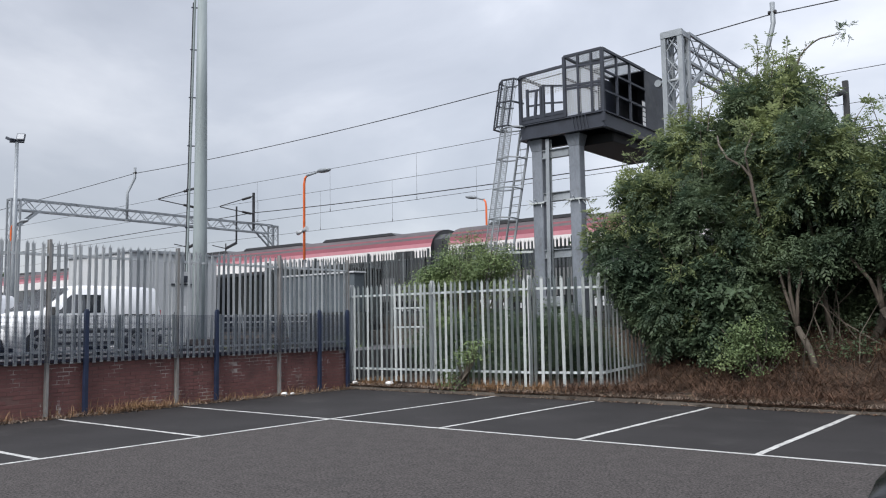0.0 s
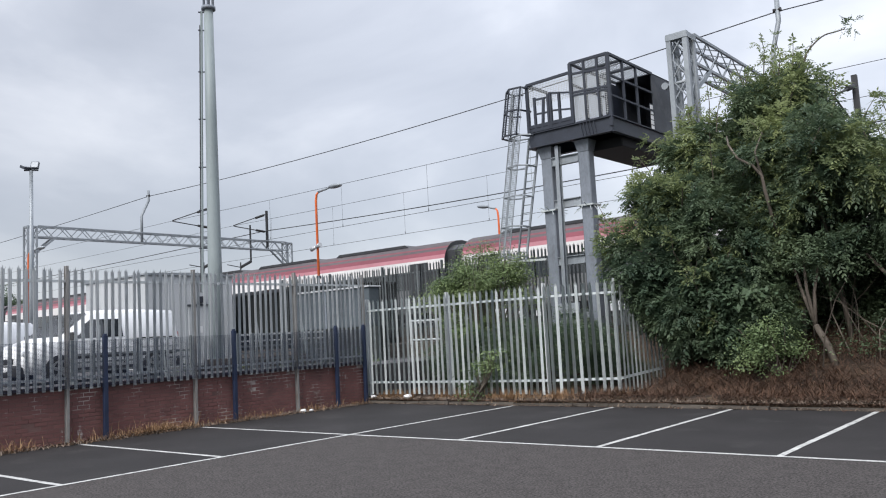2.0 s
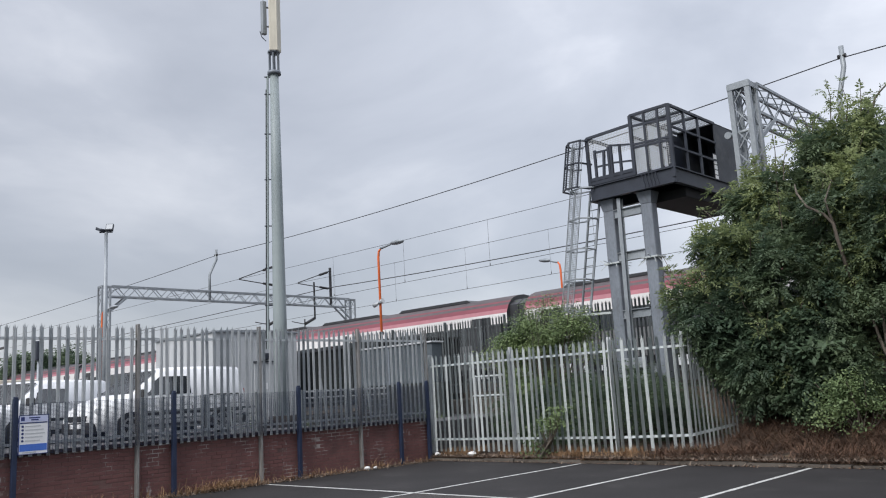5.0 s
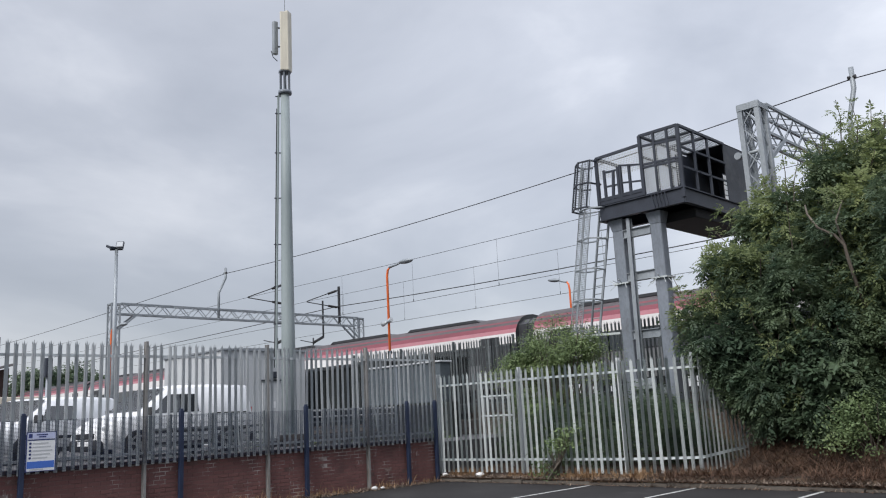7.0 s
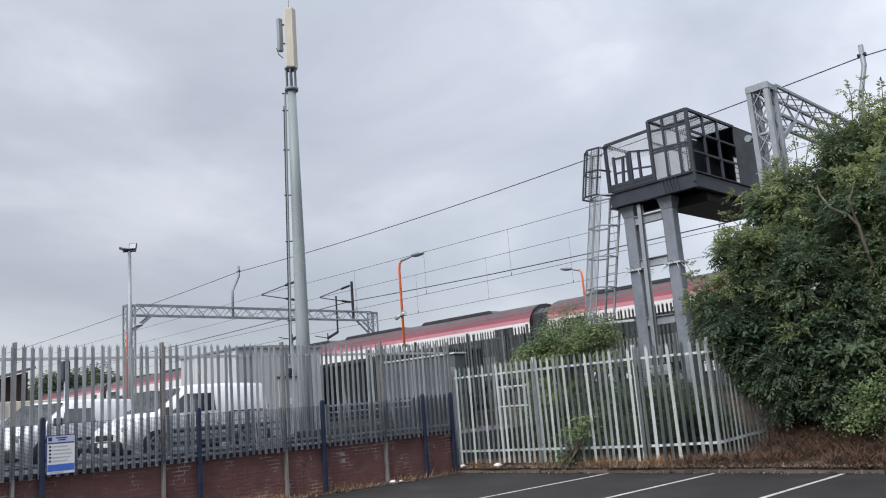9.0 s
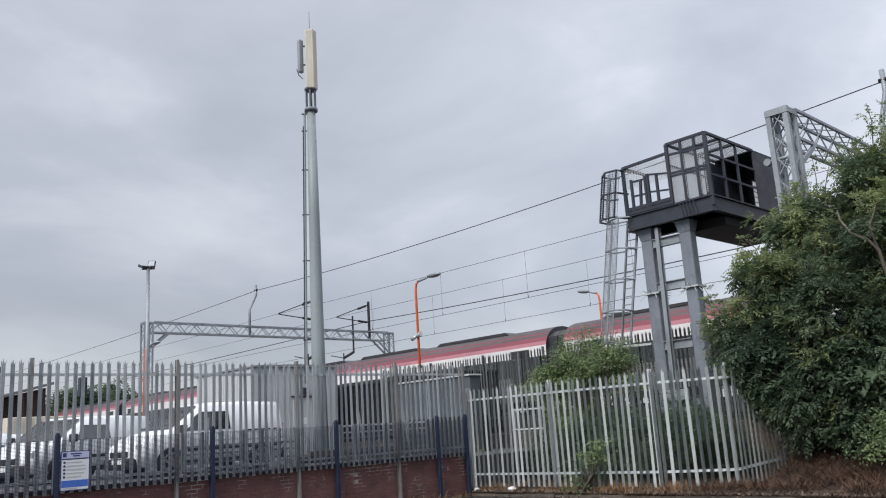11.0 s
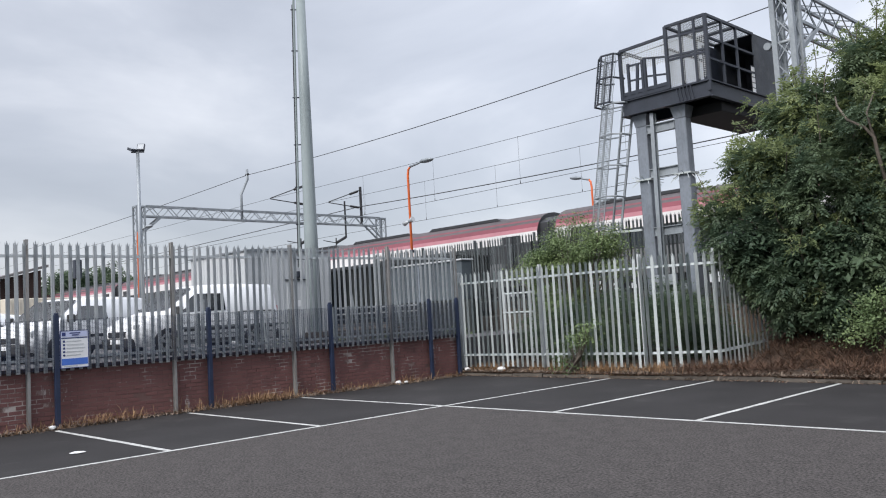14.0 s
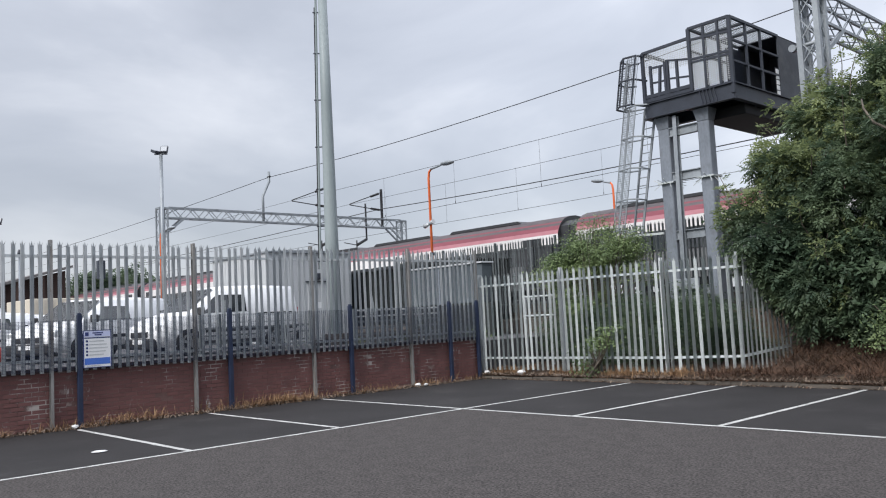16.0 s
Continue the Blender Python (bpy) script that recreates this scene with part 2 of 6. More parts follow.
M_GRASS = mat("rough_grass_ground", (0.07, 0.085, 0.035), (0.03, 0.04, 0.018), 1.0, scale=0.3, fine=8, bump=0.8, depth=0.05)
M_BARK = mat("bark", (0.165, 0.140, 0.115), (0.055, 0.046, 0.038), 0.95, scale=5, fine=30, bump=0.8, depth=0.02, stretch=(1, 1, 0.25))
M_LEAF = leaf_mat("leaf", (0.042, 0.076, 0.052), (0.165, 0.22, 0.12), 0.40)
M_LEAF_BROAD = leaf_mat("broad_leaf", (0.050, 0.085, 0.055), (0.125, 0.18, 0.10), 0.35)
# paler green for young leaves, also paints the lit tops of the crowns
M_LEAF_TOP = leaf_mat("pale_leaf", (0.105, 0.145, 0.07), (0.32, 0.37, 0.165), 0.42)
M_LEAF_BUSH = leaf_mat("bush_leaf", (0.10, 0.155, 0.07), (0.27, 0.345, 0.155))
M_WHITE = mat("white_vehicle_paint", (0.82, 0.83, 0.84), (0.74, 0.75, 0.77), 0.25, scale=1.0, fine=20, bump=0)
M_GLASS = glass_mat("vehicle_glass")
M_TYRE = mat("tyre_rubber", (0.022, 0.022, 0.023), (0.012, 0.012, 0.012), 0.85, bump=0.1)
M_PLASTIC = mat("black_plastic", (0.028, 0.029, 0.031), (0.018, 0.018, 0.02), 0.6, bump=0.05)
M_ALLOY = mat("silver_alloy", (0.50, 0.51, 0.52), (0.34, 0.35, 0.36), 0.35, metal=0.6, bump=0)
M_LAMPGLASS = glass_mat("lamp_glass", (0.42, 0.44, 0.46), 0.15)
M_CABIN = mat("pale_grey_cladding", (0.52, 0.54, 0.56), (0.44, 0.46, 0.48), 0.6, scale=0.7, fine=12, bump=0.05)
M_DARKCLAD = mat("dark_green_cladding", (0.022, 0.028, 0.028), (0.012, 0.015, 0.016), 0.7, scale=0.7, fine=12, bump=0.05)
M_TRAIN_WHITE = mat("train_white", (0.76, 0.75, 0.75), (0.62, 0.60, 0.60), 0.3, scale=0.8, fine=10, bump=0, stretch=(0.2, 1, 1))
M_TRAIN_RED = mat("train_red", (0.25, 0.055, 0.078), (0.17, 0.04, 0.055), 0.35, scale=0.8, fine=10, bump=0, stretch=(0.2, 1, 1))
M_TRAIN_ROOF = mat("train_roof", (0.115, 0.095, 0.10), (0.05, 0.042, 0.046), 0.6, scale=0.6, fine=8, bump=0.1, stretch=(0.3, 1, 1))
M_TRAIN_GREY = mat("train_lower_grey", (0.17, 0.175, 0.185), (0.11, 0.115, 0.12), 0.45, scale=0.8, fine=10, bump=0, stretch=(0.2, 1, 1))
M_TRAIN_DARK = mat("train_dark_grey", (0.045, 0.047, 0.052), (0.03, 0.03, 0.034), 0.4, bump=0)
M_TRAIN_MAROON = mat("train_maroon", (0.20, 0.035, 0.05), (0.13, 0.025, 0.035), 0.4, bump=0)
M_TRAIN_PINK = mat("train_pink", (0.44, 0.19, 0.22), (0.36, 0.15, 0.175), 0.35, bump=0)


# ---- builders ----
INVERSE = {}


def thing(name, label, category, loc=(0, 0, 0), group="", local=False, kind=""):
    """An Empty at the thing's base; parts are given in world metres, or in its own when local."""
    ob = new(name)
    ob.empty_display_size = 0.2
    INVERSE[ob] = Matrix.Identity(4) if local else Matrix.Translation(loc).inverted()
    if not local:
        ob.location = loc
    return tagged(ob, label, category, group, kind)


def mesh_of(name, bm, material):
    me = bpy.data.meshes.new(name)
    bm.normal_update()
    bm.to_mesh(me)
    bm.free()
    me.materials.append(material)
    return me


def place(name, me, parent=None, m=None, label=""):
    ob = new(name, me)
    if parent is not None:
        ob.parent = parent
        ob.matrix_parent_inverse = INVERSE.get(parent, Matrix.Identity(4))
    if m is not None:
        ob.matrix_basis = m
    if label:
        ob["label"] = label
    return ob


def part(name, bm, material, parent, label=""):
    return place(name, mesh_of(name, bm, material), parent, None, label)


def solid(name, bm, material, label="", category="", group="", kind=""):
    return tagged(place(name, mesh_of(name, bm, material)), label, category, group, kind)


def box(bm, x0, y0, z0, x1, y1, z1, bevel=0.0):
    vs = [bm.verts.new((x, y, z)) for x in (x0, x1) for y in (y0, y1) for z in (z0, z1)]
    fs = [bm.faces.new([vs[i] for i in f]) for f in ((0, 1, 3, 2), (4, 6, 7, 5), (0, 4, 5, 1), (2, 3, 7, 6), (0, 2, 6, 4), (1, 5, 7, 3))]
    if bevel:
        es = list({e for f in fs for e in f.edges})
        bmesh.ops.bevel(bm, geom=es, offset=bevel, segments=2, affect="EDGES", profile=0.5)
    return bm


def B(*a, bevel=0.0):
    return box(bmesh.new(), *a, bevel=bevel)


def beam(bm, p, q, w, h=None, up=(0, 0, 1)):
    """A square bar from p to q, w wide and h high."""
    p, q, h = Vector(p), Vector(q), h or w
    d = (q - p).normalized()
    up = Vector(up)
    if abs(d.dot(up)) > 0.98:
        up = Vector((0, 1, 0)) if abs(d.y) < 0.9 else Vector((1, 0, 0))
    s = d.cross(up).normalized()
    u = s.cross(d)
    ring = []
    for c in (p, q):
        ring.append([bm.verts.new(c + s * a * w / 2 + u * b * h / 2) for a, b in ((-1, -1), (1, -1), (1, 1), (-1, 1))])
    for i in range(4):
        bm.faces.new((ring[0][i], ring[0][(i + 1) % 4], ring[1][(i + 1) % 4], ring[1][i]))
    bm.faces.new(ring[0][::-1])
    bm.faces.new(ring[1])
    return bm


def ibeam(bm, p, q, w, h, t=0.02, up=(0, 0, 1)):
    """An I section from p to q."""
    p, q = Vector(p), Vector(q)
    d = (q - p).normalized()
    up = Vector(up)
    s = d.cross(up).normalized()
    u = s.cross(d)
    for o in (-1, 1):
        beam(bm, p + u * o * (h - t) / 2, q + u * o * (h - t) / 2, w, t, up=u)
    beam(bm, p, q, t, h - 2 * t, up=u)
    return bm


def tube(bm, pts, r, n=6, r1=None, cap=True):
    """A round tube along points, tapering from r to r1."""
    pts = [Vector(p) for p in pts]
    r1 = r if r1 is None else r1
    rings = []
    ref = None
    for i, p in enumerate(pts):
        d = (pts[min(i + 1, len(pts) - 1)] - pts[max(i - 1, 0)]).normalized()
        if ref is None:
            ref = Vector((0, 0, 1)) if abs(d.z) < 0.9 else Vector((1, 0, 0))
        s = d.cross(ref).normalized()
        u = s.cross(d).normalized()
        ref = u
        rr = r + (r1 - r) * i / max(1, len(pts) - 1)
        rings.append([bm.verts.new(p + (s * math.cos(k * math.tau / n) + u * math.sin(k * math.tau / n)) * rr) for k in range(n)])
    for a, b in zip(rings, rings[1:]):
        for k in range(n):
            f = bm.faces.new((a[k], a[(k + 1) % n], b[(k + 1) % n], b[k]))
            f.smooth = n > 5
    if cap:
        bm.faces.new(rings[0][::-1])
        bm.faces.new(rings[-1])
    return bm


def lattice(bm, p, q, w, h, n, chord, lace, up=(0, 0, 1), crossed=False):
    """A four-chord lattice girder with zigzag or crossed lacing on its four sides."""
    p, q = Vector(p), Vector(q)
    d = (q - p).normalized()
    s = d.cross(Vector(up)).normalized()
    u = s.cross(d)
    corner = [(s * a * w / 2 + u * b * h / 2) for a, b in ((-1, -1), (1, -1), (1, 1), (-1, 1))]
    for c in corner:
        beam(bm, p + c, q + c, chord, chord, up=u)
    for k in range(4):
        a, b = corner[k], corner[(k + 1) % 4]
        for i in range(n):
            x0, x1 = p + (q - p) * i / n, p + (q - p) * (i + 1) / n
            beam(bm, x0 + (a if i % 2 else b), x1 + (b if i % 2 else a), lace, lace, up=(a + b).normalized())
            if crossed:
                beam(bm, x0 + (b if i % 2 else a) * 0.97, x1 + (a if i % 2 else b) * 0.97, lace, lace, up=(a + b).normalized())
    return bm


def prism(bm, poly, axis, a, b):
    """A polygon in the plane across axis (in the order of the two other axes), drawn from a to b."""
    n = "xyz".index(axis)

    def at(uv, t):
        v = list(uv)
        v.insert(n, t)
        return v
    r0, r1 = [bm.verts.new(at(uv, a)) for uv in poly], [bm.verts.new(at(uv, b)) for uv in poly]
    k = len(poly)
    for i in range(k):
        bm.faces.new((r0[i], r0[(i + 1) % k], r1[(i + 1) % k], r1[i]))
    bm.faces.new(r0[::-1])
    bm.faces.new(r1)
    bmesh.ops.recalc_face_normals(bm, faces=bm.faces)
    return bm


def soup(name, verts, faces, material, smooth=False):
    me = bpy.data.meshes.new(name)
    me.from_pydata(verts, [], faces)
    me.materials.append(material)
    return me


# ---- ground ----
def bank_height(x, y):
    """The verge, the fenced plot and the bank under the trees."""
    z = 0.08 + 0.12 * min(1, max(0, (y - 5.04) / 0.3))
    edge = 2.25 + 0.12 * (y - 5.8)
    k = min(1, max(0, (x - edge) / 0.55))
    z += k * min(1.5, max(0, (y - 5.75) * 0.40))
    rise = min(1, max(0, (y - 9.7) / 1.2))
    z += (1 - k) * rise * 1.2
    return z + 0.05 * noise.noise(Vector((x * 0.9, y * 0.9, 3))) * min(1, max(0, y - 5.06) * 2)


solid("ground", B(-1500, -1500, -0.5, 1500, 1500, -0.06), M_GRASS, "rough grassy land reaching to the horizon", "ground", kind="structure")
solid("road", B(0.05, -60, -0.05, 60, -0.05, 0.0), M_LANE, "worn grey car park lane of coarse asphalt", "road", kind="structure")
solid("pavement_1", B(-4.62, -0.05, -0.05, 60, 4.99, 0.0), M_BAY, "dark newer asphalt under the row of parking bays", "pavement", kind="structure")
solid("pavement_2", B(-4.62, -60, -0.05, 0.05, -0.05, 0.0), M_BAY, "dark newer asphalt under the bays beside the wall", "pavement", kind="structure")


def verge():
    xs, ys = np.arange(-4.9, 40.01, 0.22), np.concatenate([[5.05], np.arange(5.06, 12.6, 0.22), [14.0]])
    vs, fs = [], []
    for y in ys:
        for x in xs:
            z = bank_height(x, y) + 0.02 * noise.noise(Vector((x * 5, y * 5, 0)))
            vs.append((x, y, z if y > 5.055 else 0.0))
    k = len(xs)
    for j in range(len(ys) - 1):
        for i in range(k - 1):
            a = j * k + i
            fs.append((a, a + 1, a + 1 + k, a + k))
    ob = place("ground_bank", soup("ground_bank", vs, fs, M_DIRT))
    tagged(ob, "brown verge and bank covered in dead bracken and leaf litter", "ground", kind="structure")


verge()
solid("ground_yard", B(-160, -60, -0.05, -4.86, 10.6, 0.93), M_YARD, "grey asphalt of the raised yard", "ground", kind="structure")
solid("ground_railway", B(-400, 10.6, -0.05, -4.9, 90, 1.40), M_BALLAST, "stony railway ground beside the tracks", "ground", kind="structure")
solid("ground_trackbed", B(-400, 13.4, 0.0, 400, 90, 1.95), M_BALLAST, "ballast bed under the tracks", "ground", kind="structure")


def painted_lines():
    w = 0.042
    rows = [("white line along the front of the bays", -4.35, -w, 18, w)]
    rows += [("white line between two parking bays", x - w, w, x + w, 4.98) for x in (0.0, 2.4, 4.8, 7.2, 9.6, 12.0)]
    rows += [("white line along the bays beside the wall", -w, -24, w, -w)]
    rows += [("white line between two bays beside the wall", -4.25, y - w, -w, y + w) for y in (-2.58, -4.98, -7.4, -9.8, -12.2)]
    rows += [("white corner of a marking in the lane", LANE_MARK[0], LANE_MARK[1], LANE_MARK[0] + 0.1, LANE_MARK[1] - 2.4),
             ("white corner of a marking in the lane", LANE_MARK[0] + 0.1, LANE_MARK[1] - 0.1, LANE_MARK[0] + 2.4, LANE_MARK[1])]
    for label, x0, y0, x1, y1 in rows:
        bm = bmesh.new()
        n = max(2, int(max(abs(x1 - x0), abs(y1 - y0)) / 0.25))
        long_x = abs(x1 - x0) > abs(y1 - y0)
        lo, hi = [], []
        for i in range(n + 1):
            t = i / n
            j0, j1 = random.uniform(-0.006, 0.006), random.uniform(-0.006, 0.006)
            if long_x:
                lo.append(bm.verts.new((x0 + (x1 - x0) * t, y0 + j0, 0.004)))
                hi.append(bm.verts.new((x0 + (x1 - x0) * t, y1 + j1, 0.004)))
            else:
                lo.append(bm.verts.new((x0 + j0, y0 + (y1 - y0) * t, 0.004)))
                hi.append(bm.verts.new((x1 + j1, y0 + (y1 - y0) * t, 0.004)))
        for i in range(n):
            bm.faces.new((lo[i], lo[i + 1], hi[i + 1], hi[i]))
        bmesh.ops.recalc_face_normals(bm, faces=bm.faces)
        for f in bm.faces:
            if f.normal.z < 0:
                f.normal_flip()
        solid("line_marking", bm, M_LINE, label, "road marking", kind="structure")


LANE_MARK = (4.85, -5.19)
painted_lines()


# ---- palisade fences ----
def pale_mesh(name, height, material, width=0.070, depth=0.009):
    """A W-section pale with a pointed, split head."""
    xs = [(-width / 2, 0), (-width / 4, depth), (0, 0.006), (width / 4, depth), (width / 2, 0)]
    bm = bmesh.new()
    rows = [0.0, height - 0.15, height - 0.085]
    rings = []
    for z in rows:
        rings.append([bm.verts.new((x, -y, z)) for x, y in xs])
    for a, b in zip(rings, rings[1:]):
        for i in range(4):
            bm.faces.new((a[i], a[i + 1], b[i + 1], b[i]))
    top = rings[-1]
    heads = [((-width * 0.62, -0.035, height - 0.03), 0, 1), ((-0.004, -0.004, height), 1, 3), ((width * 0.62, -0.035, height - 0.03), 3, 4)]
    for tip, i, j in heads:
        t = bm.verts.new(tip)
        for k in range(i, j):
            bm.faces.new((top[k], top[k + 1], t))
    geom = bm.faces[:]
    bmesh.ops.solidify(bm, geom=geom, thickness=0.004)
    bmesh.ops.recalc_face_normals(bm, faces=bm.faces[:])
    return mesh_of(name, bm, material)


PALE_OLD = pale_mesh("pale", 2.27, M_GALV_OLD)
PALE_NEW = pale_mesh("pale", 2.40, M_GALV)
PALE_DARK = pale_mesh("pale", 2.45, M_GALV_DK)


def palisade(name, p, q, base, pale, height, material, label, rails, facing=1, post_every=2.72, post_foot=None, pitch=0.155, posts=None,
             post_out=0.0, skip=(), post_material=None):
    """A run of pales on two rails from p to q; facing 1 shows the pales on the right-hand side of p to q."""
    p, q = Vector((*p, 0)), Vector((*q, 0))
    d = (q - p).normalized()
    nrm = Vector((d.y, -d.x, 0)) * facing
    run = (q - p).length
    f = thing(name, label, "fence", (p.x, p.y, base(p.x, p.y)))
    ang = math.atan2(-nrm.x, nrm.y) + math.pi
    n = int(run / pitch)
    zmid = base(*((p + q) / 2).xy)
    z0, z1 = base(p.x, p.y), base(q.x, q.y)
    for r in rails:
        bm = bmesh.new()
        beam(bm, p - nrm * 0.035 + Vector((0, 0, z0 + r)), q - nrm * 0.035 + Vector((0, 0, z1 + r)), 0.008, 0.05)
        beam(bm, p - nrm * 0.012 + Vector((0, 0, z0 + r - 0.022)), q - nrm * 0.012 + Vector((0, 0, z1 + r - 0.022)), 0.045, 0.008)
        part("rail", bm, material, f)
    for i in range(n + 1):
        if i in skip:
            continue
        c = p + d * (i * pitch + pitch * 0.3)
        if (c - p).length > run:
            break
        m = Matrix.Translation((c.x + nrm.x * 0.018, c.y + nrm.y * 0.018, base(c.x, c.y) + random.uniform(-0.012, 0.012)))
        m = m @ Euler((random.gauss(0, 0.004), random.gauss(0, 0.006), ang + random.gauss(0, 0.012))).to_matrix().to_4x4()
        place("pale", pale, f, m)
    if posts is None:
        posts = [i * post_every for i in range(int(run / post_every + 0.3) + 1)]
    for s in posts:
        c = p + d * s + nrm * post_out
        zb = base(c.x, c.y)
        foot = zb - 0.05 if post_foot is None else post_foot
        bm = bmesh.new()
        ibeam(bm, (c.x, c.y, foot), (c.x, c.y, zb + height + 0.02), 0.05, 0.09, 0.008, up=nrm)
        part("post", bm, post_material or material, f)
    return f


palisade("palisade_fence", (-4.575, 5.02), (-4.575, -13.6), lambda x, y: 0.975, PALE_OLD, 2.27, M_GALV_OLD,
         "weathered grey steel palisade fence standing along the brick wall", (0.22, 2.01), facing=-1, pitch=0.147,
         posts=[5.02 - y for y in (5.0, 2.75, 0.02, -2.68, -5.30, -7.98, -10.66, -13.3)], post_foot=0.0, post_out=0.0, post_material=M_POST)
palisade("palisade_fence", (-4.66, 5.13), (0.72, 5.34), lambda x, y: 0.21, PALE_NEW, 2.40, M_GALV,
         "pale galvanised steel palisade fence on the verge", (0.30, 2.12), facing=1, pitch=0.152, posts=[0.02, 2.62, 5.3], post_out=-0.09, post_material=M_GALV_OLD)
palisade("palisade_fence", (0.76, 5.345), (2.17, 5.84), lambda x, y: 0.21, PALE_NEW, 2.40, M_GALV,
         "short pale galvanised palisade panel at the corner of the verge", (0.30, 2.12), facing=1, pitch=0.155, posts=[1.45], post_out=-0.09, post_material=M_GALV_OLD)
palisade("palisade_fence", (2.19, 5.86), (2.37, 7.45), lambda x, y: 0.22 + max(0, y - 6.4) * 0.10, PALE_NEW, 2.40, M_GALV,
         "galvanised steel palisade fence running back beside the trees", (0.30, 2.12), facing=1, pitch=0.155, post_out=-0.10, posts=[])
palisade("palisade_fence", (-15.0, 10.9), (1.2, 10.9), lambda x, y: 1.62, PALE_DARK, 2.45, M_GALV_DK,
         "dull dark palisade fence along the railway", (0.30, 2.15), facing=1, pitch=0.125, post_out=-0.10)


def bollards():
    first = None
    for y in (-10.7, -7.75, -4.85, -1.97, 0.97, 3.97, 4.93):
        if first is None:
            bm = bmesh.new()
            box(bm, -0.04, -0.04, 0, 0.04, 0.04, 1.95, 0.006)
            box(bm, -0.03, -0.03, 1.95, 0.03, 0.03, 1.985, 0.008)
            first = solid("post", bm, M_BLUE, "dark blue square steel post against the brick wall", "post", "blue posts along the wall")
            first.location = (-4.52, y, 0)
        else:
            copy_thing(first, Matrix.Translation((-4.52, y, 0)))


bollards()


def weld_mesh():
    """Close dark blue welded mesh between the blue posts, in front of the lower half of the fence."""
    f = thing("mesh_fence", "dark blue welded mesh panels between the blue posts", "fence", (-4.50, 5.0, 0.0))
    ends = (4.93, 3.97, 0.97, -1.97, -4.85, -7.75, -10.7)
    for y1, y0 in zip(ends, ends[1:]):
        bm = bmesh.new()
        x, a, b = -4.478, y0 + 0.06, y1 - 0.06
        for i in range(int((1.86 - 1.02) / 0.022) + 1):
            beam(bm, (x, a, 1.02 + i * 0.022), (x, b, 1.02 + i * 0.022), 0.0045)
        for i in range(int((b - a) / 0.05) + 1):
            beam(bm, (x - 0.004, a + i * 0.05, 1.01), (x - 0.004, a + i * 0.05, 1.87), 0.004)
        part("mesh_panel", bm, M_BLUE, f)


weld_mesh()


# ---- signal gantry ----
def mesh_panel(parent, p, q, z0, z1, name="mesh_panel", pitch=0.05, r=0.004):
    """Woven wire between two uprights."""
    bm = bmesh.new()
    p, q = Vector((*p, 0)), Vector((*q, 0))
    n = max(2, int((q - p).length / pitch))
    for i in range(1, n):
        c = p + (q - p) * i / n
        beam(bm, (c.x, c.y, z0), (c.x, c.y, z1), r * 2)
    m = max(2, int((z1 - z0) / pitch))
    for i in range(1, m):
        z = z0 + (z1 - z0) * i / m
        beam(bm, (p.x, p.y, z), (q.x, q.y, z), r * 2)
    return part(name, bm, M_GALV_OLD, parent)


